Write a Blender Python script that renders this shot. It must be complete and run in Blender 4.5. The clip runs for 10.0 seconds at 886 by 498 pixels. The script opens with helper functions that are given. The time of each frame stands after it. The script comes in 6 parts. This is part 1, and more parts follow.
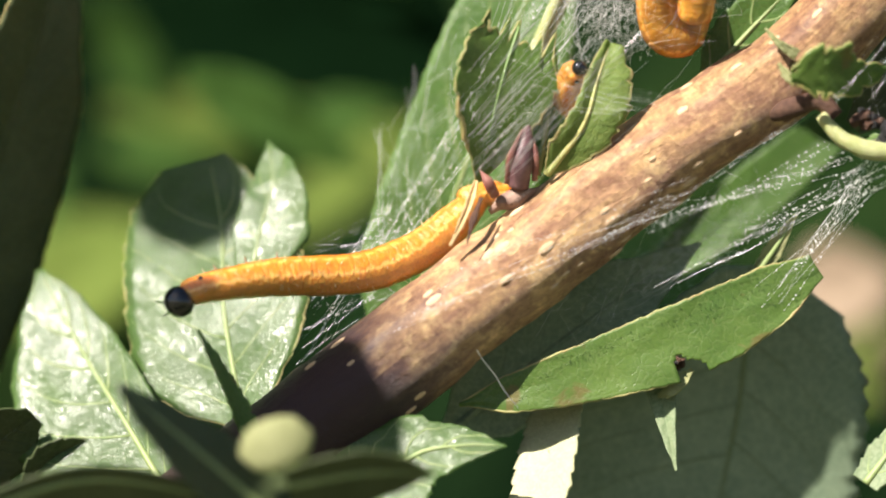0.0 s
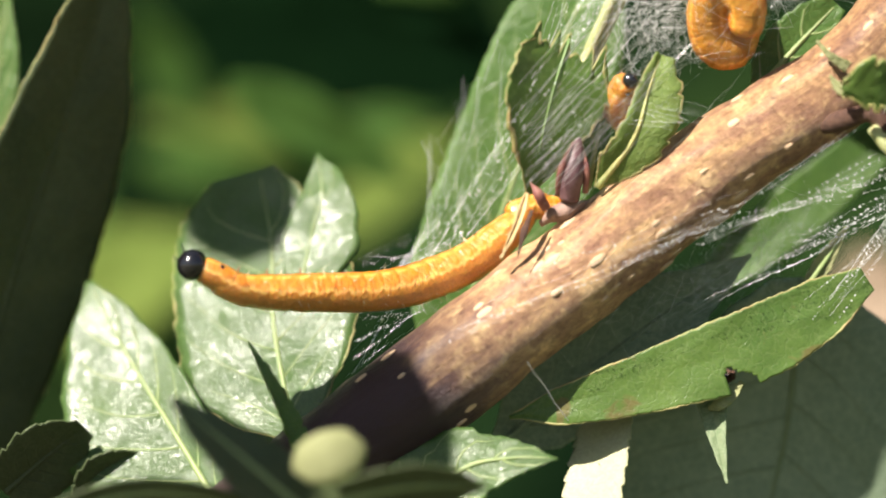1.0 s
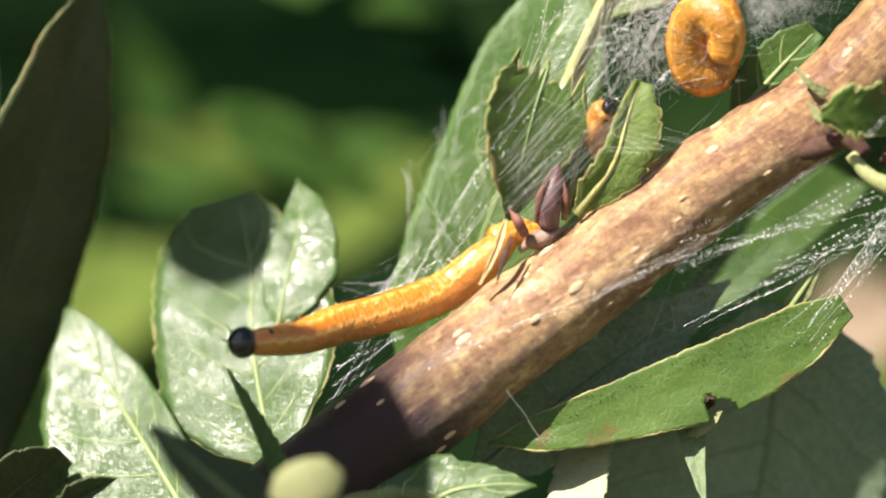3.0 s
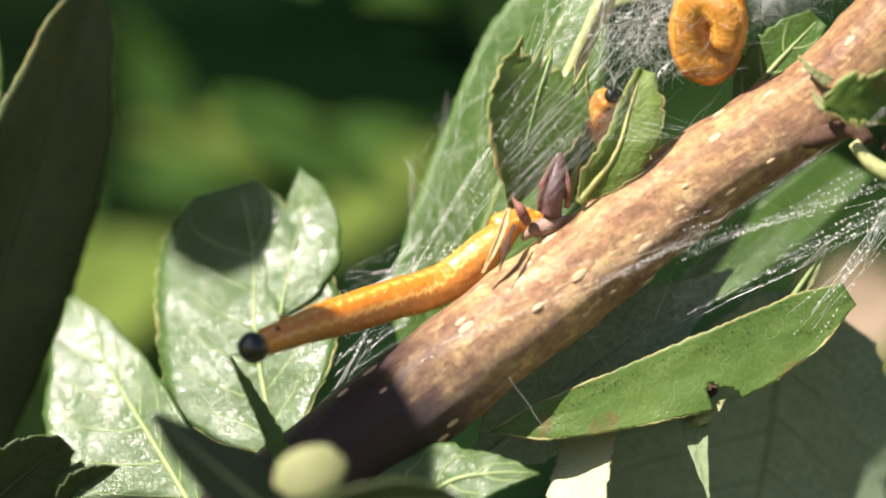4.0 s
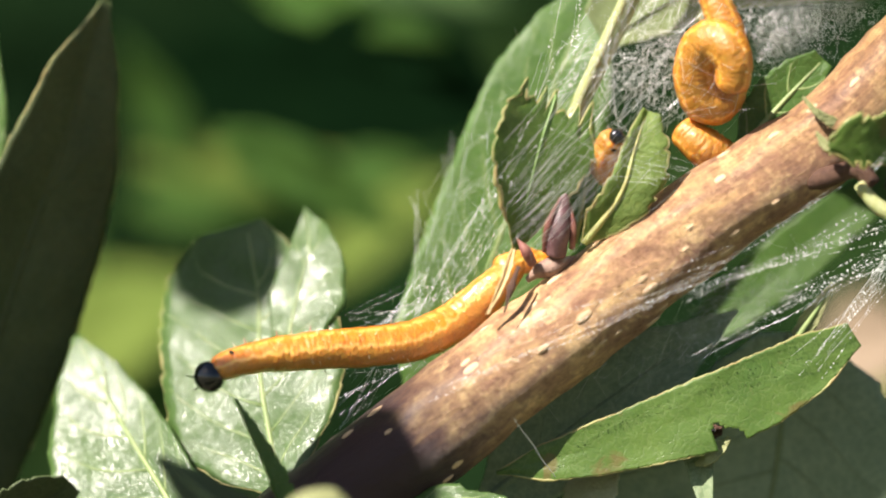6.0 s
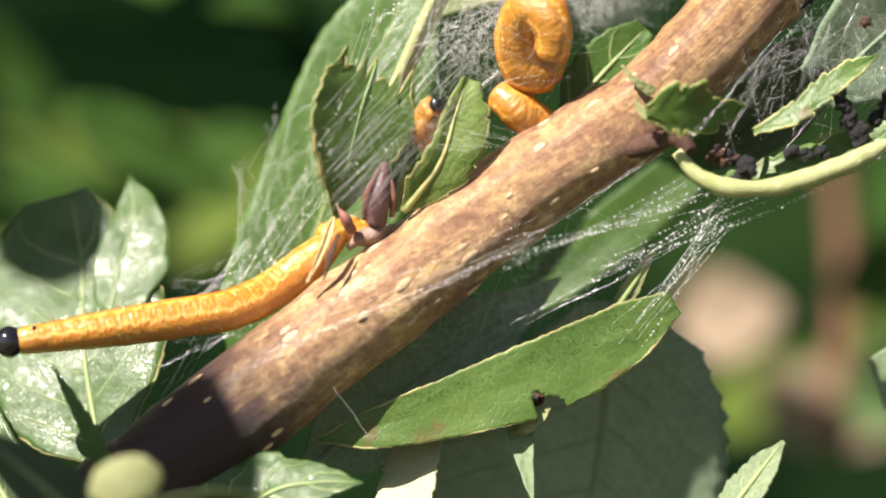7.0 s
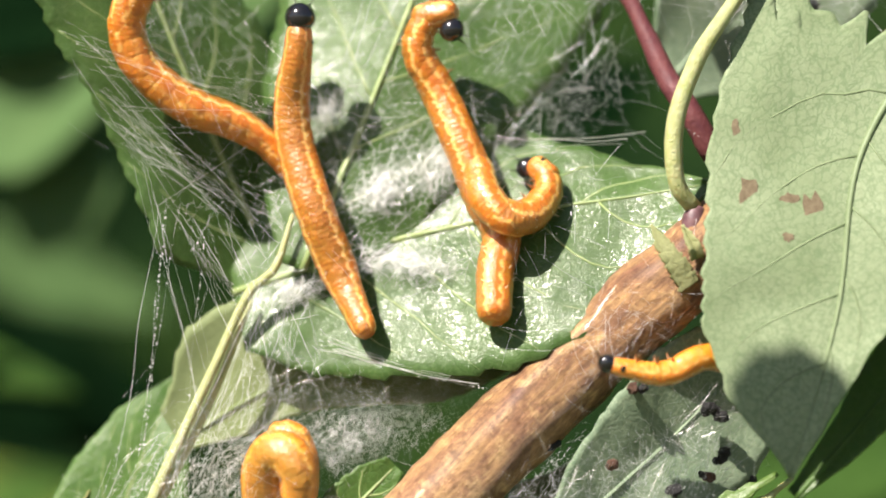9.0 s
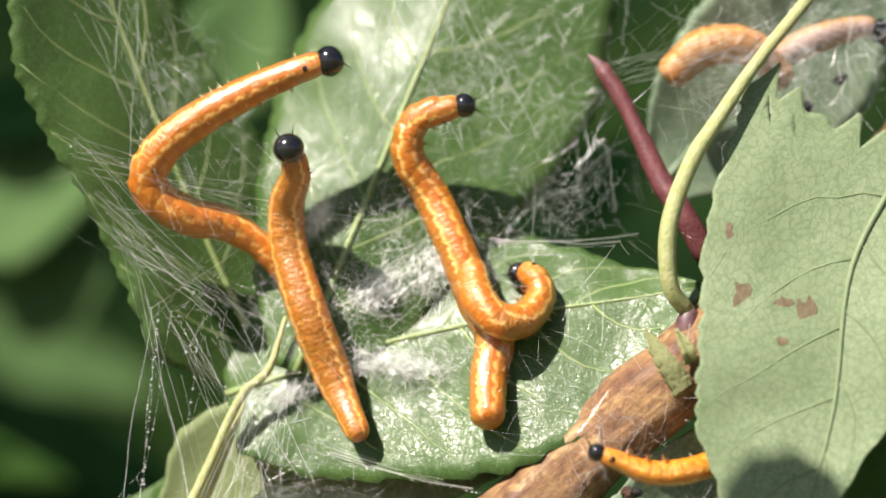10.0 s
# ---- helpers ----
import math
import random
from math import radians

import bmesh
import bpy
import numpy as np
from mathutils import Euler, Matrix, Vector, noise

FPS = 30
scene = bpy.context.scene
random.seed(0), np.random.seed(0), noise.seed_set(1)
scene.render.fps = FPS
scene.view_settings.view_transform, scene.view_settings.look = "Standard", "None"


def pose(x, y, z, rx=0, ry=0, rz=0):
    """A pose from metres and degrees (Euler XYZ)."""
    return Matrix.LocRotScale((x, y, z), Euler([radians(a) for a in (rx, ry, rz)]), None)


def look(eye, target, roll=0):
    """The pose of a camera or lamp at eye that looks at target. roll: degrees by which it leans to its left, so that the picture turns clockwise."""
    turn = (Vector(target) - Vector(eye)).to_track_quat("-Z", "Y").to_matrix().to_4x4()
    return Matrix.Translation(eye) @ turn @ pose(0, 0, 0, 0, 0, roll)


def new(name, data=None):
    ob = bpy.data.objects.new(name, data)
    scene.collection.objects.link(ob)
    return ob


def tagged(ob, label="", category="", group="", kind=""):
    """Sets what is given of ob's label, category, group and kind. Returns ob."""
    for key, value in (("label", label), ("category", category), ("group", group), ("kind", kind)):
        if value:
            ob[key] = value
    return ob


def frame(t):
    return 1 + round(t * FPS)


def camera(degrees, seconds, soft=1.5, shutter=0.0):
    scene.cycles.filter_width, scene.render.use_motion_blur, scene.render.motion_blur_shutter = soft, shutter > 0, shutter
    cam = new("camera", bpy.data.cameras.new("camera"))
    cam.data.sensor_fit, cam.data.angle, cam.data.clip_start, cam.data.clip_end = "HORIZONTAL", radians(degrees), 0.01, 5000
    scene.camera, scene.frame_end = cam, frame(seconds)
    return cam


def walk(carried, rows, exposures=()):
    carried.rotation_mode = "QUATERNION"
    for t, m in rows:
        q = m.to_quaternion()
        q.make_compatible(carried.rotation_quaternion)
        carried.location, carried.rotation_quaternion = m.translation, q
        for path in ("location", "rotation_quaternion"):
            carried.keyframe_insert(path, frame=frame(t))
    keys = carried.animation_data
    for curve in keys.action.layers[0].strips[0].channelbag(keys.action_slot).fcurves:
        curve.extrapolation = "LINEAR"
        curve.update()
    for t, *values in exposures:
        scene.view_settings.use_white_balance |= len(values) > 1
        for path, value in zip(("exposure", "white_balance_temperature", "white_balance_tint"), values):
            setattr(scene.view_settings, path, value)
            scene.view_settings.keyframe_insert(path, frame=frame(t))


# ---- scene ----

# All lengths below are millimetres about a point on the twig, 1 m above the ground, unless said otherwise.
cam = camera(18.0, 10.0, soft=2.0)
cam.data.dof.use_dof = True
cam.data.dof.focus_distance = 0.183
cam.data.dof.aperture_fstop = 14.0
EXPOSURES = ((0.0, 1.10), (7.0, 1.11), (7.5, 1.26), (8.0, 1.32), (8.5, 1.36), (9.0, 1.16), (9.5, 1.04), (10.0, 0.97))
PATH = [
    (0, look((-0.00000, -0.1830, 1.00000), (0.00000, 0, 1.00000))),
    (0.2, look((-0.00009, -0.1830, 1.00000), (-0.00018, 0, 1.00000))),
    (0.5, look((-0.00031, -0.1830, 1.00023), (-0.00063, 0, 1.00046))),
    (0.7, look((-0.00092, -0.1830, 1.00078), (-0.00185, 0, 1.00155))),
    (1, look((-0.00165, -0.1830, 1.00041), (-0.00329, 0, 1.00081))),
    (1.2, look((-0.00122, -0.1830, 1.00026), (-0.00244, 0, 1.00052))),
    (1.5, look((-0.00068, -0.1830, 1.00004), (-0.00137, 0, 1.00007))),
    (1.8, look((-0.00124, -0.1830, 1.00044), (-0.00248, 0, 1.00089))),
    (2, look((-0.00199, -0.1830, 1.00120), (-0.00398, 0, 1.00240))),
    (2.2, look((-0.00161, -0.1830, 1.00100), (-0.00322, 0, 1.00200))),
    (2.5, look((-0.00123, -0.1830, 1.00126), (-0.00246, 0, 1.00252))),
    (2.7, look((-0.00092, -0.1830, 1.00128), (-0.00185, 0, 1.00255))),
    (3.8, look((-0.00115, -0.1830, 1.00118), (-0.00229, 0, 1.00237))),
    (4, look((-0.00105, -0.1830, 1.00089), (-0.00211, 0, 1.00178))),
    (4.2, look((-0.00111, -0.1830, 1.00122), (-0.00222, 0, 1.00244))),
    (4.5, look((-0.00122, -0.1830, 1.00130), (-0.00244, 0, 1.00261))),
    (4.8, look((-0.00065, -0.1830, 1.00168), (-0.00129, 0, 1.00337))),
    (5, look((-0.00052, -0.1830, 1.00147), (-0.00104, 0, 1.00294))),
    (5.2, look((-0.00043, -0.1830, 1.00159), (-0.00085, 0, 1.00318))),
    (5.5, look((-0.00068, -0.1830, 1.00216), (-0.00137, 0, 1.00433))),
    (5.7, look((-0.00128, -0.1830, 1.00233), (-0.00255, 0, 1.00466))),
    (6.8, look((0.00172, -0.1830, 1.00135), (0.00344, 0, 1.00270))),
    (7, look((0.00464, -0.1830, 1.00118), (0.00928, 0, 1.00237))),
    (7.3, look((0.00707, -0.1830, 1.00166), (0.01413, 0, 1.00333))),
    (7.5, look((0.00875, -0.1830, 1.00355), (0.01750, 0, 1.00710))),
    (7.7, look((0.01123, -0.1830, 1.00499), (0.02245, 0, 1.00999))),
    (7.9, look((0.01291, -0.1830, 1.00625), (0.02582, 0, 1.01250))),
    (8, look((0.01339, -0.1830, 1.00699), (0.02678, 0, 1.01398))),
    (8.3, look((0.01430, -0.1830, 1.00930), (0.02859, 0, 1.01861))),
    (8.5, look((0.01467, -0.1830, 1.01141), (0.02933, 0, 1.02282))),
    (8.6, look((0.01456, -0.1830, 1.01234), (0.02911, 0, 1.02467))),
    (9, look((0.01291, -0.1830, 1.01565), (0.02582, 0, 1.03129))),
    (9.2, look((0.01235, -0.1830, 1.01679), (0.02471, 0, 1.03359))),
    (9.5, look((0.01226, -0.1830, 1.01853), (0.02452, 0, 1.03706))),
    (10, look((0.01313, -0.1830, 1.01905), (0.02626, 0, 1.03810))),
]
walk(cam, PATH, EXPOSURES)

# ---------------------------------------------------------------- light
TO_SUN = Vector((-0.50, -0.50, 0.71)).normalized()
sun = new("sun", bpy.data.lights.new("sun", "SUN"))
sun.data.energy, sun.data.angle, sun.data.color = 5.6, radians(0.6), (1.0, 0.908, 0.825)
sun.matrix_world = Matrix.Translation((-0.5, -0.7, 1.6)) @ TO_SUN.to_track_quat("Z", "Y").to_matrix().to_4x4()
world = bpy.data.worlds.new("sky")
scene.world = world
world.use_nodes = True
sky = world.node_tree.nodes.new("ShaderNodeTexSky")
sky.sky_type, sky.sun_disc = "NISHITA", False
sky.sun_elevation = math.asin(TO_SUN.z)
sky.sun_rotation = math.atan2(TO_SUN.x, TO_SUN.y)
back = world.node_tree.nodes["Background"]
back.inputs["Strength"].default_value = 0.045
world.node_tree.links.new(sky.outputs[0], back.inputs["Color"])

# ---------------------------------------------------------------- materials


class Shade:
    """A small wrapper to write node materials shortly."""

    def __init__(self, name):
        self.mat = bpy.data.materials.new(name)
        self.mat.use_nodes = True
        self.tree = self.mat.node_tree
        self.bsdf = self.tree.nodes["Principled BSDF"]
        self.out = self.tree.nodes["Material Output"]

    def node(self, kind, values=(), feature="", operation="", data_type="", blend_type=""):
        n = self.tree.nodes.new(kind)
        if feature:
            n.feature = feature
        if operation:
            n.operation = operation
        if data_type:
            n.data_type = data_type
        if blend_type:
            n.blend_type = blend_type
        for key, value in dict(values).items():
            self.feed(n.inputs[key], value)
        return n

    def feed(self, socket, value):
        if isinstance(value, bpy.types.NodeSocket):
            self.tree.links.new(value, socket)
        elif isinstance(value, bpy.types.Node):
            self.tree.links.new(value.outputs[0], socket)
        else:
            socket.default_value = value

    def set(self, **values):
        for key, value in values.items():
            self.feed(self.bsdf.inputs[key.replace("_", " ")], value)

    def coords(self, which, scale):
        c = self.node("ShaderNodeTexCoord")
        m = self.node("ShaderNodeMapping", {"Vector": c.outputs[which], "Scale": scale if isinstance(scale, tuple) else (scale,) * 3})
        return m.outputs[0]

    def noise(self, vector, scale, detail=4.0, rough=0.6, distortion=0.0):
        return self.node("ShaderNodeTexNoise", {"Vector": vector, "Scale": scale, "Detail": detail, "Roughness": rough, "Distortion": distortion}).outputs["Fac"]

    def ramp(self, fac, stops):
        r = self.node("ShaderNodeValToRGB", {"Fac": fac})
        els = r.color_ramp.elements
        while len(els) < len(stops):
            els.new(0.5)
        for e, (pos, col) in zip(els, stops):
            e.position, e.color = pos, (*col, 1.0) if len(col) == 3 else col
        return r.outputs[0]

    def mix(self, fac, a, b, blend="MIX"):
        m = self.node("ShaderNodeMix", data_type="RGBA", blend_type=blend)
        self.feed(m.inputs[0], fac)
        for socket, v in ((m.inputs[6], a), (m.inputs[7], b)):
            self.feed(socket, (*v, 1.0) if isinstance(v, tuple) and len(v) == 3 else v)
        return m.outputs[2]

    def bump(self, height, strength, distance, normal=None):
        b = self.node("ShaderNodeBump", {"Height": height, "Strength": strength, "Distance": distance})
        if normal is not None:
            self.feed(b.inputs["Normal"], normal)
        return b.outputs[0]

    def math(self, op, a, b=0.0):
        m = self.node("ShaderNodeMath", operation=op)
        self.feed(m.inputs[0], a)
        self.feed(m.inputs[1], b)
        return m.outputs[0]


def leaf_material(name, low, high, vein, gloss=0.35, through_it=0.35, net=1.2, coat=0.3, spots=0.0, shine=0.4, relief=0.00006, wax=0.28, netted=0.32, line=0.05):
    """A leaf blade: mottled green, a raised net of veins, waxy gloss, light shining through."""
    s = Shade(name)
    uv = s.coords("UV", 1.0)
    ob = s.coords("Object", 1000.0)
    blotch = s.noise(ob, 0.16, 5)
    grain = s.noise(ob, 3.5, 4)
    bloom = s.noise(ob, 0.24, 5, 0.6, 0.4)
    drift = s.node("ShaderNodeVectorMath", {0: s.node("ShaderNodeTexNoise", {"Vector": uv, "Scale": 1.1, "Detail": 3.0}).outputs["Color"], 1: (0.5, 0.5, 0.5)}, operation="SUBTRACT")
    drift = s.node("ShaderNodeVectorMath", {0: drift.outputs[0], "Scale": 1.5}, operation="SCALE")
    warped = s.node("ShaderNodeVectorMath", {0: uv, 1: drift.outputs[0]}, operation="ADD").outputs[0]
    cells = s.node("ShaderNodeTexVoronoi", {"Vector": warped, "Scale": net}, feature="DISTANCE_TO_EDGE").outputs["Distance"]
    fine = s.node("ShaderNodeTexVoronoi", {"Vector": warped, "Scale": net * 2.7}, feature="DISTANCE_TO_EDGE").outputs["Distance"]
    col = s.mix(s.ramp(blotch, [(0.3, (0, 0, 0)), (0.7, (1, 1, 1))]), low, high)
    col = s.mix(s.math("MULTIPLY", s.ramp(grain, [(0.35, (0, 0, 0)), (0.75, (1, 1, 1))]), 0.35), col, tuple(0.55 * c for c in low))
    col = s.mix(s.math("MULTIPLY", s.ramp(cells, [(0.0, (1, 1, 1)), (line, (0, 0, 0))]), netted), col, vein)
    col = s.mix(s.math("MULTIPLY", s.ramp(fine, [(0.0, (1, 1, 1)), (0.1, (0, 0, 0))]), netted * 0.5), col, vein)
    if spots:
        wear = s.noise(ob, 0.42, 3, 0.5, 0.4)
        col = s.mix(s.ramp(wear, [(0.63, (0, 0, 0)), (0.68, (spots,) * 3)]), col, (0.20, 0.13, 0.05))
    domes = s.math("ADD", s.math("MULTIPLY", s.ramp(cells, [(0.0, (0, 0, 0)), (0.10, (0.8, 0.8, 0.8)), (0.25, (1, 1, 1))]), 0.5), s.math("MULTIPLY", s.ramp(fine, [(0.0, (0, 0, 0)), (0.2, (0.8, 0.8, 0.8)), (0.5, (1, 1, 1))]), 0.28))
    height = s.math("ADD", domes, s.math("MULTIPLY", s.noise(uv, 0.6, 4, 0.55, 0.6), 1.5))
    normal = s.bump(grain, 0.5, relief * 0.5, s.bump(height, 0.7, relief))
    rough = s.node("ShaderNodeMapRange", {"Value": grain, "To Min": gloss - 0.08, "To Max": gloss + 0.14}).outputs[0]
    s.set(Base_Color=col, Roughness=rough, Normal=normal, Specular_IOR_Level=shine, Coat_Weight=s.math("MULTIPLY", s.ramp(bloom, [(0.40, (0.28, 0.28, 0.28)), (0.60, (0.95, 0.95, 0.95))]), coat), Coat_Roughness=wax, Coat_Normal=normal)
    tr = s.node("ShaderNodeBsdfTranslucent", {"Color": s.mix(1.0, col, (1.0, 1.35, 0.35), "MULTIPLY"), "Normal": normal})
    both = s.node("ShaderNodeMixShader", {0: through_it, 1: s.bsdf.outputs[0], 2: tr})
    s.tree.links.new(both.outputs[0], s.out.inputs["Surface"])
    return s.mat


def plain_material(name, a, b, scale=2.0, rough=0.5, bump=0.00005, coat=0.0, sss=0.0, detail=5, metal=0.0):
    """Two mingled tones with grain and fine relief."""
    s = Shade(name)
    ob = s.coords("Object", 1000.0)
    n = s.noise(ob, scale, detail, 0.65)
    col = s.mix(s.ramp(n, [(0.32, (0, 0, 0)), (0.68, (1, 1, 1))]), a, b)
    s.set(Base_Color=col, Roughness=rough, Normal=s.bump(s.noise(ob, scale * 4, 3), 0.6, bump), Coat_Weight=coat, Coat_Roughness=0.15, Metallic=metal)
    if sss:
        s.set(Subsurface_Weight=sss, Subsurface_Scale=0.0008, Subsurface_Radius=(1.0, 0.5, 0.2))
    return s.mat


def bark_material():
    s = Shade("bark")
    ob = s.coords("Object", 1000.0)
    lengthwise = s.coords("UV", (0.35, 1.6, 1.0))
    tone = s.noise(s.coords("UV", (0.10, 0.22, 1.0)), 2.0, 6, 0.7)
    fibre = s.noise(lengthwise, 1.7, 6, 0.7, 0.4)
    patch = s.noise(ob, 0.62, 7, 0.66, 0.5)
    col = s.ramp(tone, [(0.34, (0.28, 0.140, 0.088)), (0.46, (0.43, 0.252, 0.136)), (0.56, (0.58, 0.372, 0.180)), (0.69, (0.76, 0.520, 0.240))])
    col = s.mix(s.ramp(patch, [(0.53, (0, 0, 0)), (0.62, (0.65, 0.65, 0.65))]), col, (0.86, 0.63, 0.31))
    col = s.mix(s.math("MULTIPLY", s.ramp(fibre, [(0.35, (1, 1, 1)), (0.52, (0, 0, 0))]), 0.42), col, (0.26, 0.12, 0.075))
    mottle = s.noise(ob, 1.5, 7, 0.68, 0.3)
    col = s.mix(1.0, col, s.ramp(mottle, [(0.34, (0.64, 0.56, 0.53)), (0.50, (1.0, 0.97, 0.97)), (0.66, (1.26, 1.24, 1.20))]), "MULTIPLY")
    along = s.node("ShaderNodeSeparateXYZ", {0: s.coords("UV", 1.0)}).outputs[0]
    # Lower end: purplish bark, darkened further to stand for the shadow there.
    purple_shade = s.node("ShaderNodeMapRange", {"Value": s.math("ADD", along, s.math("MULTIPLY", tone, 9.0)), "From Min": 81.0, "From Max": 89.0}).outputs[0]
    col = s.mix(purple_shade, (0.042, 0.018, 0.019), col)
    old = s.node("ShaderNodeMapRange", {"Value": s.math("ADD", along, s.math("MULTIPLY", tone, 14.0)), "From Min": 103.0, "From Max": 126.0}).outputs[0]
    streak = s.ramp(s.noise(s.coords("UV", (0.22, 2.2, 1.0)), 1.4, 6, 0.75, 0.6), [(0.38, (0.46, 0.42, 0.38)), (0.52, (0.66, 0.60, 0.53)), (0.64, (0.93, 0.89, 0.81))])
    col = s.mix(old, col, s.mix(1.0, col, streak, "MULTIPLY"))
    h = s.math("ADD", s.math("ADD", s.math("MULTIPLY", fibre, 0.7), patch), s.math("MULTIPLY", s.noise(ob, 3.0, 6, 0.8), 0.8))
    s.set(Base_Color=col, Roughness=0.52, Normal=s.bump(h, 0.9, 0.00035), Coat_Weight=0.12, Coat_Roughness=0.4)
    return s.mat


def larva_material(name, base, back_tone, stripe, wet=1.0):
    """Wet orange skin: a murky see-through back between two wavy pale lines, broken side lines, cross folds and small warts."""
    s = Shade(name)
    uv = s.node("ShaderNodeSeparateXYZ", {0: s.coords("UV", 1.0)})
    ob = s.coords("Object", 1000.0)
    wob = s.noise(ob, 1.6, 4, 0.65)
    fine = s.noise(ob, 5.0, 4, 0.7)
    wave = s.math("ADD", s.math("MULTIPLY", s.math("SUBTRACT", wob, 0.5), 0.09), s.math("MULTIPLY", s.math("SINE", s.math("MULTIPLY", uv.outputs[1], 5.5)), 0.010))
    off = s.math("ABSOLUTE", s.math("SUBTRACT", s.math("ADD", uv.outputs[0], wave), 0.5))
    blot = s.noise(ob, 0.9, 4)
    col = s.mix(s.ramp(blot, [(0.35, (0, 0, 0)), (0.7, (1, 1, 1))]), base, back_tone)
    murk = s.mix(s.ramp(fine, [(0.35, (0, 0, 0)), (0.65, (1, 1, 1))]), tuple(c * f for c, f in zip(base, (0.60, 0.92, 2.4))), tuple(c * f for c, f in zip(base, (0.95, 1.32, 3.2))))
    col = s.mix(s.math("MULTIPLY", s.ramp(off, [(0.085, (1, 1, 1)), (0.125, (0, 0, 0))]), 0.75), col, murk)
    line = s.ramp(s.math("ABSOLUTE", s.math("SUBTRACT", off, 0.135)), [(0.008, (1, 1, 1)), (0.030, (0, 0, 0))])
    side = s.ramp(s.math("ABSOLUTE", s.math("SUBTRACT", off, 0.275)), [(0.006, (1, 1, 1)), (0.034, (0, 0, 0))])
    patchy = s.ramp(wob, [(0.40, (0.15, 0.15, 0.15)), (0.58, (1, 1, 1))])
    col = s.mix(s.math("MULTIPLY", line, 0.7), col, stripe)
    col = s.mix(s.math("MULTIPLY", s.math("MULTIPLY", side, patchy), 0.7), col, stripe)
    folds = s.math("SINE", s.math("ADD", s.math("MULTIPLY", uv.outputs[1], 17.0), s.math("MULTIPLY", wob, 9.0)))
    warts = s.node("ShaderNodeTexVoronoi", {"Vector": ob, "Scale": 3.0, "Randomness": 1.0}, feature="SMOOTH_F1").outputs["Distance"]
    lumps = s.math("ADD", s.math("MULTIPLY", warts, -0.5), s.math("ADD", s.noise(ob, 1.7, 5, 0.65), s.math("MULTIPLY", fine, 0.45)))
    normal = s.bump(lumps, 0.7, 0.00014, s.bump(folds, 0.25, 0.00003))
    film = s.bump(lumps, 0.42, 0.00014)
    s.set(Base_Color=col, Roughness=s.node("ShaderNodeMapRange", {"Value": blot, "To Min": 0.28, "To Max": 0.46}).outputs[0], Normal=normal, Coat_Weight=wet, Coat_Roughness=0.07, Coat_IOR=1.65, Coat_Normal=film,
          Subsurface_Weight=0.5, Subsurface_Scale=0.0009, Subsurface_Radius=(1.0, 0.42, 0.1))
    return s.mat


def silk_material():
    s = Shade("silk")
    s.set(Base_Color=(0.93, 0.94, 0.92, 1), Roughness=0.25, Specular_IOR_Level=1.0)
    tr = s.node("ShaderNodeBsdfTranslucent", {"Color": (0.93, 0.94, 0.92, 1)})
    both = s.node("ShaderNodeMixShader", {0: 0.35, 1: s.bsdf.outputs[0], 2: tr})
    s.tree.links.new(both.outputs[0], s.out.inputs["Surface"])
    return s.mat


GREEN = leaf_material("leaf_green", (0.066, 0.145, 0.028), (0.108, 0.212, 0.042), (0.20, 0.29, 0.10), coat=0.35)
GLOSSY = leaf_material("leaf_glossy", (0.046, 0.100, 0.020), (0.080, 0.152, 0.036), (0.15, 0.22, 0.09), gloss=0.5, through_it=0.25, coat=0.85, shine=0.15, relief=0.000038, wax=0.18, netted=0.45, net=2.0)
WORN = leaf_material("leaf_worn", (0.075, 0.155, 0.028), (0.135, 0.225, 0.042), (0.22, 0.29, 0.10), gloss=0.42, spots=0.6, relief=0.00003)
UNDER = leaf_material("leaf_underside", (0.235, 0.298, 0.158), (0.300, 0.362, 0.215), (0.13, 0.20, 0.09), gloss=0.6, through_it=0.25, coat=0.0, net=1.5, relief=0.000018, netted=0.7, line=0.10)
DULL = leaf_material("leaf_underside_dull", (0.130, 0.198, 0.120), (0.240, 0.310, 0.200), (0.32, 0.39, 0.26), gloss=0.6, through_it=0.12, coat=0.0, net=1.3, relief=0.00003, netted=0.5, line=0.10)
DIM = leaf_material("leaf_dim", (0.185, 0.235, 0.095), (0.245, 0.295, 0.135), (0.22, 0.27, 0.12), gloss=0.65, through_it=0.25, coat=0.0, net=1.2, relief=0.00003, netted=0.25)
PALEGREEN = leaf_material("leaf_pale_green", (0.15, 0.24, 0.05), (0.24, 0.33, 0.085), (0.42, 0.46, 0.14), gloss=0.5, through_it=0.4, coat=0.2, net=1.2, netted=0.3)
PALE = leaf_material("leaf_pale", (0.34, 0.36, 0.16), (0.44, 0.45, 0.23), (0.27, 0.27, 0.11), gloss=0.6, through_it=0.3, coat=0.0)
# Bright copy of the leaf underside: sunlight is put into this cream.
SUNLIT_CREAM = leaf_material("leaf_sunlit_cream", (0.50, 0.50, 0.30), (0.60, 0.58, 0.38), (0.40, 0.40, 0.22), gloss=0.6, through_it=0.2, coat=0.0)
# Dark copy of the leaf green: shade is put into this olive.
SHADED_OLIVE = leaf_material("leaf_shaded_olive", (0.036, 0.056, 0.018), (0.085, 0.108, 0.040), (0.12, 0.15, 0.07), gloss=0.5, through_it=0.06, coat=0.05, relief=0.00005)
FARLEAF = leaf_material("leaf_far", (0.034, 0.090, 0.016), (0.068, 0.145, 0.023), (0.10, 0.15, 0.05), gloss=0.7, coat=0.0, shine=0.1)
# Near-black copy of the far green: the hedge's shade is put into it.
FARSHADE = leaf_material("leaf_far_shade", (0.002, 0.008, 0.003), (0.004, 0.013, 0.004), (0.005, 0.014, 0.005), gloss=0.8, coat=0.0, through_it=0.1, shine=0.0)
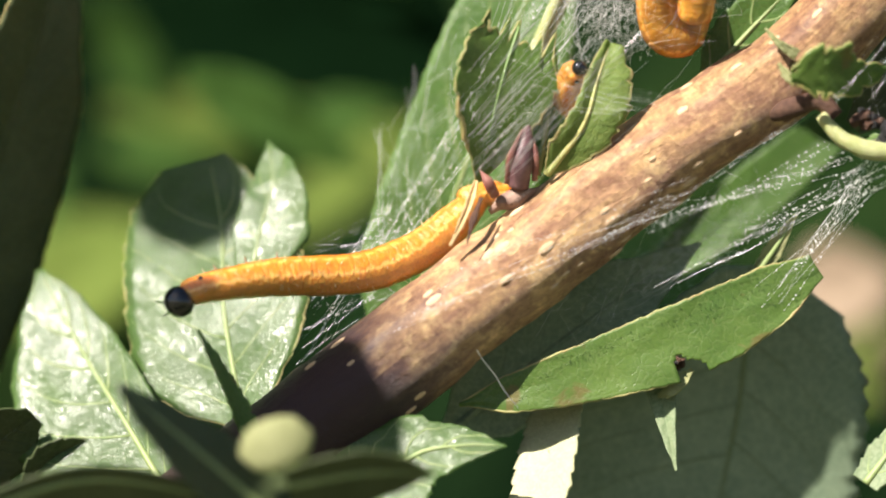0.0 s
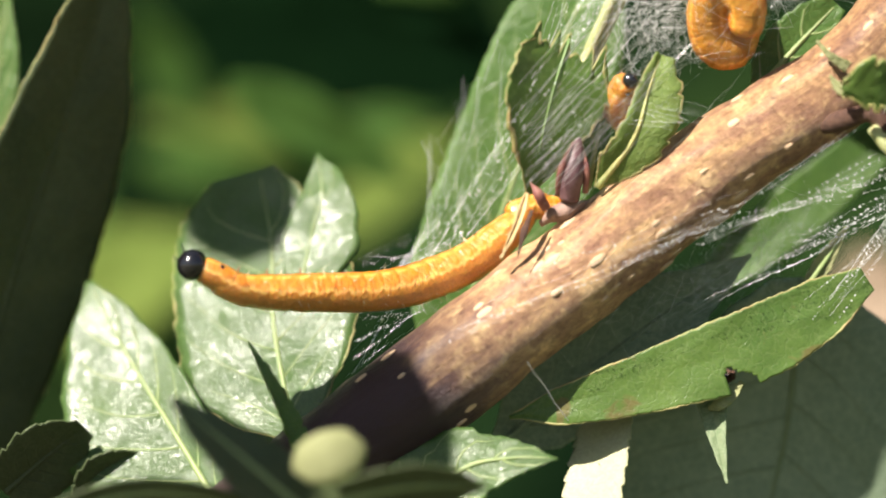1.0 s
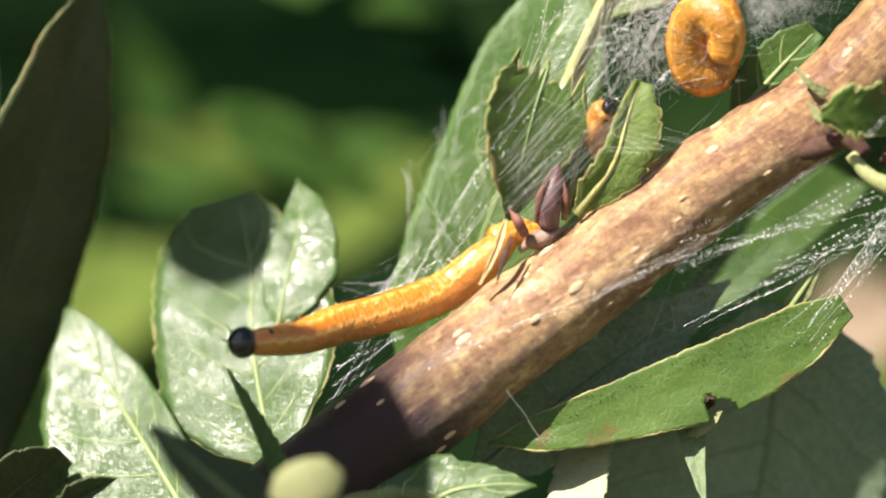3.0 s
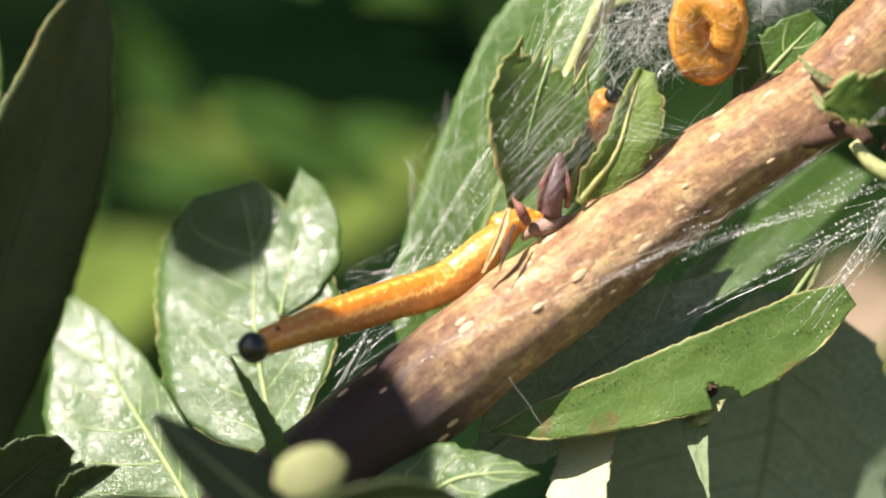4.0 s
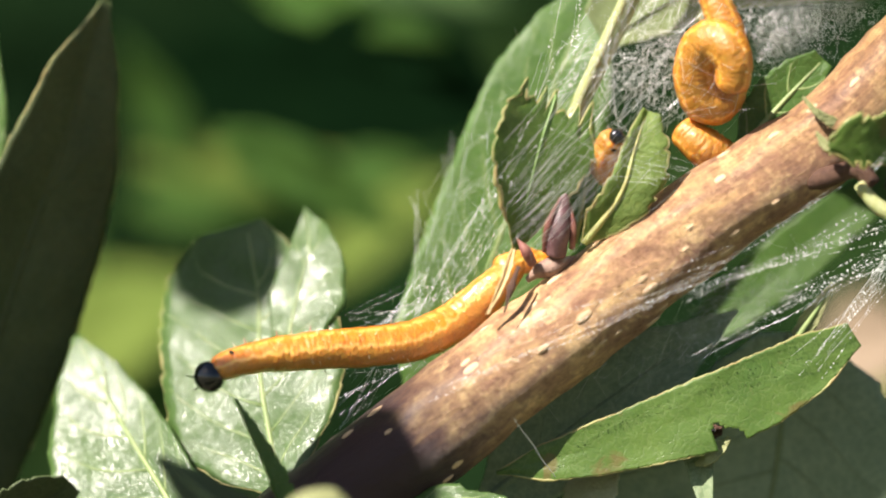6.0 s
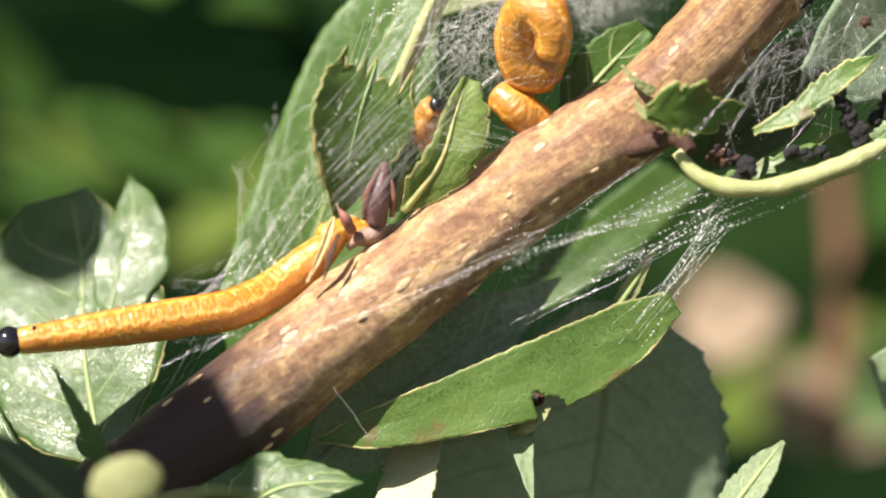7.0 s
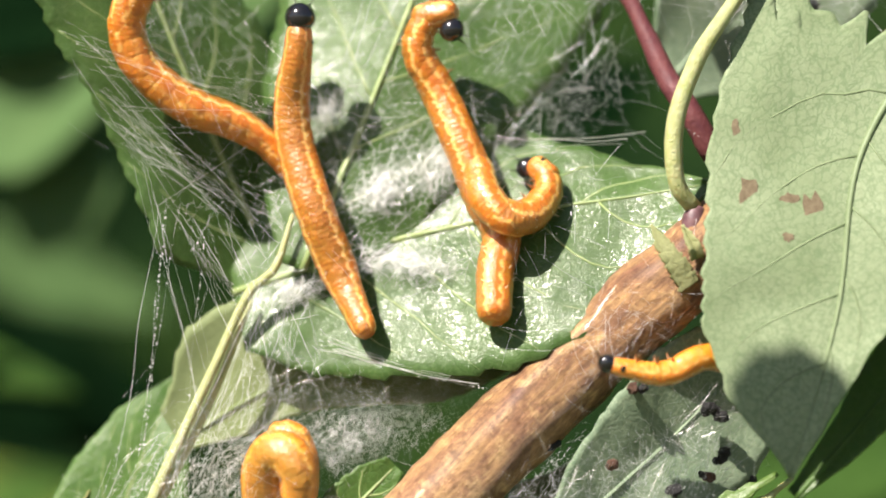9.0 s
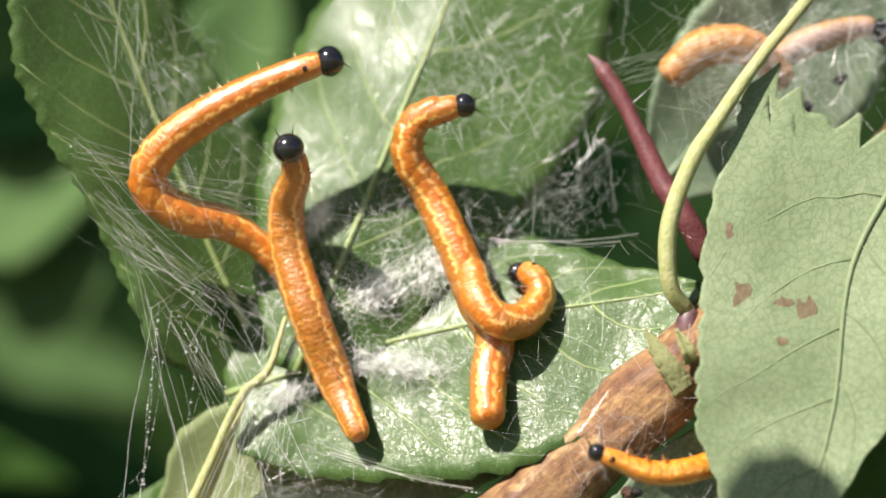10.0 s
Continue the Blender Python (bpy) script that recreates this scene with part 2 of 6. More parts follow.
FARSOFT = leaf_material("leaf_far_soft", (0.085, 0.165, 0.055), (0.125, 0.215, 0.075), (0.12, 0.18, 0.08), gloss=0.7, coat=0.0, shine=0.1)
FARGOLD = leaf_material("leaf_far_yellow", (0.13, 0.20, 0.034), (0.20, 0.265, 0.052), (0.18, 0.22, 0.08), gloss=0.7, coat=0.0, shine=0.1)
FARTAN = leaf_material("leaf_far_tan", (0.28, 0.205, 0.135), (0.36, 0.27, 0.185), (0.4, 0.3, 0.2), gloss=0.6, coat=0.0, through_it=0.15)
VEIN_SOFT = plain_material("vein_soft", (0.11, 0.20, 0.055), (0.16, 0.25, 0.07), 1.0, 0.5)
VEIN = plain_material("vein", (0.20, 0.28, 0.10), (0.28, 0.34, 0.13), 1.0, 0.5)
RIM = plain_material("leaf_margin", (0.42, 0.36, 0.12), (0.34, 0.40, 0.13), 0.8, 0.5)
RIM_BROWN = plain_material("leaf_margin_brown", (0.30, 0.23, 0.09), (0.28, 0.32, 0.11), 0.7, 0.6)
VEIN_DARK = plain_material("vein_dark", (0.13, 0.18, 0.08), (0.17, 0.22, 0.11), 1.0, 0.6)
TAN = plain_material("dry_tan", (0.40, 0.26, 0.11), (0.58, 0.44, 0.22), 1.6, 0.6)
STALK = plain_material("stalk_green", (0.31, 0.35, 0.12), (0.45, 0.46, 0.23), 1.6, 0.5, sss=0.15, bump=0.0003)
CANE = plain_material("cane_brown", (0.13, 0.055, 0.03), (0.18, 0.085, 0.05), 0.4, 0.8)
STALK_RED = plain_material("stalk_red", (0.085, 0.020, 0.026), (0.16, 0.05, 0.05), 1.1, 0.5, bump=0.0001)
BUD = plain_material("bud_purple", (0.060, 0.022, 0.032), (0.20, 0.11, 0.11), 0.7, 0.5)
CUSHION = plain_material("bark_cushion", (0.17, 0.095, 0.075), (0.36, 0.24, 0.18), 1.0, 0.7, bump=0.0002)
BUD_RED = plain_material("bud_red", (0.16, 0.045, 0.04), (0.30, 0.14, 0.10), 1.6, 0.6)
BARK = bark_material()
LENTICEL = plain_material("lenticel", (0.58, 0.39, 0.22), (0.68, 0.50, 0.33), 3.0, 0.7)
SKIN = larva_material("larva_skin", (0.66, 0.202, 0.012), (0.79, 0.298, 0.022), (0.90, 0.56, 0.16))
SKIN_DEEP = larva_material("larva_skin_deep", (0.48, 0.134, 0.006), (0.60, 0.205, 0.010), (0.88, 0.56, 0.18))
SKIN_SOFT = larva_material("larva_skin_soft", (0.54, 0.178, 0.012), (0.68, 0.268, 0.022), (0.80, 0.42, 0.09), wet=0.6)
SKIN_MATTED = larva_material("larva_skin_matted", (0.44, 0.155, 0.020), (0.54, 0.22, 0.04), (0.58, 0.34, 0.13), wet=0.1)
SKIN_DULL = larva_material("larva_skin_brown", (0.36, 0.18, 0.07), (0.44, 0.25, 0.11), (0.48, 0.32, 0.18), wet=0.1)
BRISTLE = plain_material("bristle_pale", (0.62, 0.45, 0.24), (0.74, 0.60, 0.38), 2.0, 0.4, sss=0.0)
BLACK = plain_material("head_black", (0.006, 0.006, 0.007), (0.012, 0.011, 0.012), 2.0, 0.10, bump=0.00001, coat=0.8)
LEGS = plain_material("leg_brown", (0.35, 0.12, 0.02), (0.06, 0.03, 0.01), 3.0, 0.3)
FRASS = plain_material("frass", (0.005, 0.005, 0.006), (0.020, 0.019, 0.019), 2.5, 0.65, bump=0.0003)
FRASS_BROWN = plain_material("frass_brown", (0.06, 0.025, 0.015), (0.12, 0.06, 0.035), 2.5, 0.7, bump=0.0003)
DEAD = plain_material("dead_spot", (0.115, 0.082, 0.045), (0.22, 0.175, 0.105), 2.6, 0.7)
SILK = silk_material()

# ---------------------------------------------------------------- building tools
ORIGIN = {}
LIFT = Vector((0, 0, 1.0))


def mm(p):
    """Millimetres about the twig to metres in the world."""
    return Vector(p) * 0.001 + LIFT


def thing(name, at, label, category, group="", kind=""):
    ob = new(name)
    ob.empty_display_size = 0.002
    ob.location = mm(at)
    ORIGIN[ob] = mm(at)
    return tagged(ob, label, category, group, kind)


def part(name, bm, material, parent=None, label="", smooth=True):
    """Links a bmesh in world metres as one mesh under its thing (or at top level)."""
    me = bpy.data.meshes.new(name)
    o = ORIGIN[parent] if parent else Vector((0, 0, 0))
    for v in bm.verts:
        v.co -= o
    bm.normal_update()
    bm.to_mesh(me)
    bm.free()
    for p in me.polygons:
        p.use_smooth = smooth
    me.materials.append(material)
    ob = new(name, me)
    if parent:
        ob.parent = parent
        ORIGIN[ob] = o
    return tagged(ob, label)


def spline(points, n):
    """n + 1 points evenly spaced along a smooth curve through the given ones."""
    ps = [Vector(p) for p in points]
    if len(ps) == 2:
        return [ps[0].lerp(ps[1], i / n) for i in range(n + 1)]
    ps = [ps[0] * 2 - ps[1]] + ps + [ps[-1] * 2 - ps[-2]]
    fine = []
    for i in range(1, len(ps) - 2):
        a, b, c, d = ps[i - 1:i + 3]
        for j in range(16):
            t = j / 16
            fine.append(0.5 * (2 * b + (c - a) * t + (2 * a - 5 * b + 4 * c - d) * t * t + (3 * b - a - 3 * c + d) * t ** 3))
    fine.append(ps[-2])
    cum = [0.0]
    for a, b in zip(fine, fine[1:]):
        cum.append(cum[-1] + (b - a).length)
    out, k = [], 0
    for i in range(n + 1):
        want = cum[-1] * i / n
        while k < len(fine) - 2 and cum[k + 1] < want:
            k += 1
        out.append(fine[k].lerp(fine[k + 1], (want - cum[k]) / max(1e-9, cum[k + 1] - cum[k])))
    return out


def along(values, s):
    """Smooth value at s (0 to 1) of an evenly spaced list."""
    x = min(max(s, 0.0), 1.0) * (len(values) - 1)
    i = min(int(x), len(values) - 2)
    f = x - i
    f = f * f * (3 - 2 * f) * 0.5 + f * 0.5
    return values[i] * (1 - f) + values[i + 1] * f


def tube(bm, points, radii, sides=10, bumps=0.0, flat=1.0, seed=0.0):
    """A closed tube in world metres along millimetre points; radii in mm, evenly spaced along it. UV: mm along and around."""
    uv = bm.loops.layers.uv.verify()
    n = len(points)
    rings, dist, ref = [], [], None
    run = 0.0
    for i, p in enumerate(points):
        t = (points[min(i + 1, n - 1)] - points[max(i - 1, 0)]).normalized()
        if ref is None:
            ref = Vector((0, -1, 0)) if abs(t.y) < 0.9 else Vector((1, 0, 0))
        ref = (ref - t * ref.dot(t)).normalized()
        side = t.cross(ref)
        r = along(radii, i / (n - 1))
        ring = []
        for j in range(sides):
            a = 2 * math.pi * j / sides
            d = ref * math.cos(a) * flat + side * math.sin(a)
            q = p + d * r
            if bumps:
                q += d * bumps * (noise.noise(q * 0.35 + Vector((seed, 0, 0))) + 0.5 * noise.noise(q * 1.1))
            ring.append(bm.verts.new(mm(q)))
        rings.append(ring)
        if i:
            run += (p - points[i - 1]).length
        dist.append(run)
    r0 = max(radii)
    for i in range(n - 1):
        for j in range(sides):
            f = bm.faces.new((rings[i][j], rings[i][(j + 1) % sides], rings[i + 1][(j + 1) % sides], rings[i + 1][j]))
            for loop, (ii, jj) in zip(f.loops, ((i, j), (i, j + 1), (i + 1, j + 1), (i + 1, j))):
                loop[uv].uv = (dist[ii], jj / sides * 6.283 * r0)
    bm.faces.new(list(reversed(rings[0])))
    bm.faces.new(rings[-1])
    return bm


def blade_surface(mid, wl, wr, fold, roll, curl, ripple, teeth, seed, face=(0, -1, 0), cup=0.0, torn=0.0, rags=3.1):
    """The map (s, c) -> mm of a leaf blade: s along the midrib, c from -1 (left margin) to 1 (right margin)."""
    N = 60
    line = spline(mid, N)
    face = Vector(face)
    n_teeth, depth = teeth
    total = sum((b - a).length for a, b in zip(line, line[1:]))

    def surface(s, c):
        x = min(max(s, 0.0), 1.0) * N
        i = min(int(x), N - 1)
        p = line[i].lerp(line[i + 1], x - i)
        a, b = line[max(i - 2, 0)], line[min(i + 3, N)]
        t = (b - a).normalized()
        left = face.cross(t).normalized()
        up = t.cross(left)
        if up.dot(face) < 0:
            up = -up
        if torn and s < 0.2:
            k = (c + 1.0) * rags
            p = p - t * torn * (1 - s / 0.2) * ((1 - abs(2 * (k % 1.0) - 1)) - 0.2) * (0.7 + 0.5 * math.sin(k * 2.0))
        w = along(wl if c < 0 else wr, s)
        if depth:
            ph = (s * n_teeth + (0.4 if c < 0 else 0.0) + 0.75 * noise.noise(Vector((s * 7 + seed, 3.1, c > 0)))) % 1.0
            w *= 1.0 - depth * (1.0 - ph) * (0.6 + 0.8 * abs(noise.noise(Vector((s * 23 + seed, c > 0, 0.7))))) * min(1.0, 6 * abs(c) ** 3)
        d = w * abs(c)
        ang = radians(fold + (roll if c < 0 else -roll))
        side = left if c < 0 else -left
        q = p + side * d * math.cos(ang) + up * (d * math.sin(ang) + curl * d * d / max(1.0, max(wl)) + cup * (s - 0.5) ** 2 * total)
        bulge = math.sin(s * 31 - abs(c) * 4) * 0.12 * abs(c) * (1 - abs(c))
        q += up * (ripple * (noise.noise(q * 0.13 + Vector((seed, 0, 0))) * 1.9 + 0.3 * noise.noise(q * 0.5) + bulge * 3) * min(1, 0.3 + abs(c)))
        return q, up
    return surface, total


def aimed(surface, aim):
    """The same blade turned about its middle so that it faces the way given, on the whole."""
    mean = Vector()
    for i in range(1, 12):
        for j in range(-5, 6):
            s, c = i / 12, j / 5.5 + 1e-3
            u = surface(s + 0.02, c)[0] - surface(s - 0.02, c)[0]
            v = surface(s, c + 0.04)[0] - surface(s, c - 0.04)[0]
            n = u.cross(v)
            mean += n if n.y < 0 else -n
    turn = mean.normalized().rotation_difference(Vector(aim).normalized()).to_matrix()
    centre = surface(0.5, 1e-4)[0]

    def turned(s, c):
        q, up = surface(s, c)
        return centre + turn @ (q - centre), turn @ up
    return turned


def leaf(name, mid, wl, wr, material, label, teeth=(14, 0.16), fold=8, roll=0, curl=0.0, ripple=0.25, seed=0.0, veins=6, vein_mat=None,
         petiole=None, rim=None, thick=0.16, parent=None, blade_name="blade", face=(0, -1, 0), group="leaves on the twig", cup=0.0, rows=64, cols=9, vein_r=0.085, holes=(), torn=0.0, rags=3.1, aim=None, rim_r=0.09):
    """A leaf with blade, midrib, side veins and, where it shows, a stalk and a bordered margin."""
    top = parent or thing(name, mid[0], label, "leaf", group)
    surface, total = blade_surface(mid, wl, wr, fold, roll, curl, ripple, teeth, seed, face, cup, torn, rags)
    if aim:
        surface = aimed(surface, aim)
    bm = bmesh.new()
    uv = bm.loops.layers.uv.verify()
    grid, maps = [], {}
    for i in range(rows + 1):
        row = []
        for j in range(-cols, cols + 1):
            s, c = i / rows, j / cols
            q, up = surface(s, c if j else 1e-4)
            v = bm.verts.new(mm(q))
            w = along(wl if j < 0 else wr, s)
            maps[v] = (s * total + seed * 7, c * w + 20 + seed * 3)
            row.append(v)
        grid.append(row)
    for i in range(rows):
        for j in range(2 * cols):
            s, c = (i + 0.5) / rows, (j + 0.5 - cols) / cols
            if any(((s - hs) / hr) ** 2 + ((c - hc) / hw) ** 2 < 1 for hs, hc, hr, hw in holes):
                continue
            f = bm.faces.new((grid[i][j], grid[i + 1][j], grid[i + 1][j + 1], grid[i][j + 1]))
            for loop in f.loops:
                loop[uv].uv = maps[loop.vert]
    bmesh.ops.recalc_face_normals(bm, faces=bm.faces)
    blade = part(blade_name, bm, material, top)
    solid = blade.modifiers.new("thickness", "SOLIDIFY")
    solid.thickness, solid.offset = thick * 0.001, 0.0
    vm = vein_mat or VEIN
    lift = thick * 0.5
    if veins >= 0:
        pts = []
        for i in range(25):
            q, up = surface(i / 25, 1e-4)
            pts.append(q + up * lift)
        part("midrib", tube(bmesh.new(), pts, [vein_r * 3.2, vein_r * 2.0, vein_r * 0.6], 7), vm, blade)
    if veins > 0:
        bm = bmesh.new()
        for side in (-1, 1):
            for k in range(veins):
                s0 = 0.06 + 0.80 * (k + 0.25 * (side > 0)) / veins
                pts = []
                for i in range(9):
                    f = i / 8
                    q, up = surface(min(0.985, s0 + f * (0.16 + 0.10 * f)), side * (0.01 + 0.95 * f))
                    pts.append(q + up * lift * 0.8)
                tube(bm, pts, [vein_r, vein_r * 0.7, vein_r * 0.25], 5)
        part("vein_network", bm, vm, blade)
    if rim:
        for side in (-1, 1):
            runs = [[]]
            for i in range(110):
                if any(abs(i / 110 - hs) < hr and abs(side - hc) < hw for hs, hc, hr, hw in holes):
                    runs.append([])
                else:
                    runs[-1].append(surface(i / 110, side)[0])
            for pts in runs:
                if len(pts) > 4:
                    part("margin", tube(bmesh.new(), pts, [rim_r * 0.8, rim_r * 1.1, rim_r * 0.9, rim_r * 1.2, rim_r * 0.7], 6, bumps=rim_r * 0.8), rim, blade, "yellowish thickened margin")
        if torn:
            part("margin", tube(bmesh.new(), [surface(0.0, i / 40)[0] for i in range(-40, 41)], [rim_r * 0.9, rim_r * 1.2, rim_r * 0.8, rim_r * 1.1], 6, bumps=rim_r), rim, blade, "tan torn margin")
    if petiole:
        part("stalk", tube(bmesh.new(), spline(petiole, 16), [0.45, 0.4, 0.35], 8), STALK, top)
    return top


# ---------------------------------------------------------------- setting
def ground():
    bm = bmesh.new()
    for v in ((-60, -60), (60, -60), (60, 60), (-60, 60)):
        bm.verts.new((v[0], v[1], 0))
    bm.faces.new(bm.verts)
    s = Shade("soil_and_grass")
    p = s.coords("Object", 1.0)
    col = s.mix(s.ramp(s.noise(p, 3.0, 8), [(0.35, (0, 0, 0)), (0.65, (1, 1, 1))]), (0.05, 0.075, 0.025), (0.10, 0.085, 0.05))
    s.set(Base_Color=col, Roughness=0.9, Normal=s.bump(s.noise(p, 40.0, 5), 0.8, 0.02))
    tagged(part("ground", bm, s.mat, smooth=False), "grassy soil far below the twig", "ground", kind="structure")


def hedge_backdrop():
    """The inside of the hedge, far out of focus: a bowed wall of foliage, its shade put into near-black greens."""
    bm = bmesh.new()
    cols = []
    for i in range(33):
        a = radians(-80 + 160 * i / 32)
        x, y = 0.75 * math.sin(a), 0.62 * math.cos(a) - 0.05
        cols.append([bm.verts.new((x, y + 0.03 * noise.noise(Vector((i * 0.6, j * 0.5, 0))), 0.0 + 0.1 * j)) for j in range(20)])
    for a, b in zip(cols, cols[1:]):
        for j in range(19):
            bm.faces.new((a[j], b[j], b[j + 1], a[j + 1]))
    s = Shade("hedge_shade")
    p = s.coords("Object", 1.0)
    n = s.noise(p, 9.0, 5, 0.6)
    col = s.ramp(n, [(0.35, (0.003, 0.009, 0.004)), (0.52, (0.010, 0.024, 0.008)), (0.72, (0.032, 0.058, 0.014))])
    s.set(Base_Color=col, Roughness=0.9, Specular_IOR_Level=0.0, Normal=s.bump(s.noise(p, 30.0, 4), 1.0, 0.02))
    tagged(part("backdrop", bm, s.mat), "hedge interior far out of focus, its shade put into dark greens", "backdrop", kind="structure")


ground()
hedge_backdrop()

TWIG_LINE = [(-62.0, 4.0, -58.0), (-34.0, 1.0, -31.0), (-14.94, 0.00, -16.41), (-8.28, 0.00, -11.35), (-0.89, 0.00, -5.58), (7.47, 0.00, 0.92), (15.38, 0.00, 6.99),
             (22.33, 0.00, 11.42), (28.28, 0.00, 17.30), (35.77, 0.00, 24.81), (40.85, -1.40, 29.17), (46.69, -0.50, 34.29), (53.76, 2.00, 40.08), (62.74, 6.00, 50.47)]
TWIG_R = [3.9, 3.8, 3.6, 3.55, 3.5, 3.5, 3.5, 3.4, 3.1, 2.85, 2.8, 2.7, 2.6, 2.5]


def twig():
    top = thing("twig", TWIG_LINE[0], "tan and reddish-brown woody twig dotted with pale lenticels", "twig")
    line = spline(TWIG_LINE, 150)
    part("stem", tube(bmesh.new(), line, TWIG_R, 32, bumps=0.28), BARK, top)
    # pale corky lenticels on the side in view
    rng = random.Random(4)
    bm = bmesh.new()
    bmesh.ops.create_uvsphere(bm, u_segments=8, v_segments=5, radius=1.0)
    me = bpy.data.meshes.new("lenticel")
    bm.to_mesh(me)
    bm.free()
    me.materials.append(LENTICEL)
    for p in me.polygons:
        p.use_smooth = True
    for k in range(38):
        i = rng.randrange(64, 104)
        p, t = line[i], (line[i + 1] - line[i - 1]).normalized()
        r = along(TWIG_R, i / 150)
        a = rng.uniform(-1.3, 1.3)
        ref = (Vector((0, -1, 0)) - t * t.dot(Vector((0, -1, 0)))).normalized()
        out = ref * math.cos(a) + t.cross(ref) * math.sin(a)
        q = p + out * (r * 0.985 + 0.02)
        q += out * 0.28 * (noise.noise(q * 0.35) + 0.5 * noise.noise(q * 1.1))
        m = Matrix((t, out.cross(t), out)).transposed().to_4x4()
        m.translation = mm(q) - ORIGIN[top]
        size = rng.choice((0.22, 0.3, 0.42))
        ob = new("lenticel", me)
        ob.parent = top
        ob.matrix_basis = m @ Matrix.Diagonal((size * 0.0016, size * 0.0007, 0.0001, 1))
    # the dark leaf scar and short spur at the node
    part("spur", tube(bmesh.new(), spline([(20.41, -1.60, 8.62), (22.56, -2.60, 9.16), (24.17, -3.20, 9.51), (25.25, -3.40, 8.49)], 14), [0.5, 0.75, 0.6, 0.5], 14, bumps=0.2),
         FRASS_BROWN, top, "dark brown spur at the node")
    return top


twig()

# ---------------------------------------------------------------- leaves behind the twig


def rear_leaves():
    leaf("hawthorn_leaf", [(-3.06, 9.00, -6.75), (2.17, 9.00, 7.41), (5.66, 9.00, 17.11), (8.42, 10.00, 23.63)], [2.22, 4.73, 5.07, 5.10, 4.96, 4.59, 3.14, 0.18], [2.22, 4.81, 5.55, 5.55, 5.18, 4.44, 2.96, 0.18],
         GREEN, "broad smooth green leaf behind the twig, veiled in silk", teeth=(22, 0.05), fold=4, roll=-6, ripple=0.3, seed=1, aim=(-0.10, -0.98, 0.08), veins=7, vein_r=0.06)
    # three-lobed leaf on which most larvae sit
    top = thing("hawthorn_leaf", (15.08, 7.00, 30.68), "large glossy lobed green leaf spun over with silk", "leaf", "leaves on the twig")
    leaf("", [(15.83, 5.80, 30.23), (9.24, 6.60, 42.95), (4.12, 7.00, 53.86), (-0.05, 7.20, 62.70)], [2.59, 7.58, 7.21, 7.30, 8.30, 8.70, 7.20, 2.00], [2.22, 6.66, 7.03, 6.77, 5.55, 4.44, 2.22, 0.00],
         GLOSSY, "", teeth=(22, 0.07), fold=4, roll=8, ripple=0.4, seed=2, aim=(0.40, -0.915, 0.02), veins=6, parent=top, blade_name="left_lobe")
    leaf("", [(16.52, 1.90, 30.38), (22.98, 4.50, 45.89), (27.38, 6.90, 56.92), (32.80, 9.60, 70.52)], [2.22, 6.29, 8.69, 10.17, 9.62, 6.66, 3.33, 0.00], [2.22, 6.66, 9.06, 11.47, 12.58, 11.47, 7.40, 0.00],
         GLOSSY, "", teeth=(20, 0.06), fold=-14, roll=0, ripple=0.36, seed=3, aim=(-0.14, -0.96, 0.18), veins=7, parent=top, blade_name="middle_lobe")
    leaf("", [(11.65, 5.20, 29.09), (22.63, 3.60, 32.28), (32.78, 2.00, 33.93), (44.48, 1.00, 35.43)], [3.00, 8.00, 10.00, 10.00, 8.00, 5.00, 2.50, 0.00], [4.81, 8.14, 9.99, 11.10, 11.10, 9.62, 5.55, 0.00],
         GLOSSY, "", teeth=(14, 0.06), fold=-4, roll=0, ripple=0.62, seed=4, aim=(-0.31, -0.885, 0.35), veins=6, parent=top, blade_name="right_lobe")
    part("stalk", tube(bmesh.new(), spline([(5.39, 4.50, 11.51), (7.82, 4.30, 17.17), (10.62, 4.20, 23.23), (13.06, 3.80, 28.51), (14.85, 3.20, 30.26), (15.99, 3.00, 33.83)], 36), [0.45, 0.38, 0.34, 0.32, 0.3, 0.14], 9), STALK, top, "pale yellowish leaf stalk")
    part("side_stalk", tube(bmesh.new(), spline([(6.31, 4.90, 12.66), (8.93, 4.90, 17.97), (11.37, 4.60, 23.27), (13.25, 4.80, 28.25)], 24), [0.25, 0.28, 0.2], 8), STALK, top)
    # leaf below, in the shade of the others
    leaf("hawthorn_leaf", [(8.42, 7.40, 18.70), (15.38, 7.20, 22.57), (25.37, 6.80, 24.34), (34.63, 6.40, 28.62)], [2.60, 6.50, 7.00, 7.40, 7.00, 5.00, 0.00], [0.74, 2.22, 2.29, 2.44, 3.11, 2.96, 0.00],
         DIM, "dull yellow-green leaf behind the silk nest", teeth=(16, 0.06), fold=4, ripple=0.5, seed=5, veins=0, vein_mat=DIM, vein_r=0.06)
    leaf("hawthorn_leaf", [(34.20, 0.20, 12.57), (38.03, 0.20, 16.31), (43.73, 0.40, 21.60), (51.18, 1.40, 28.55)], [2.44, 4.07, 5.18, 5.55, 4.44, 2.59, 0.00], [1.48, 4.07, 5.55, 5.92, 4.81, 2.22, 0.00],
         DULL, "grey-green leaf underside littered with droppings", teeth=(12, 0.05), fold=6, roll=-14, ripple=0.5, seed=6, aim=(0.22, -0.95, -0.20), veins=0, vein_mat=DULL, vein_r=0.06)
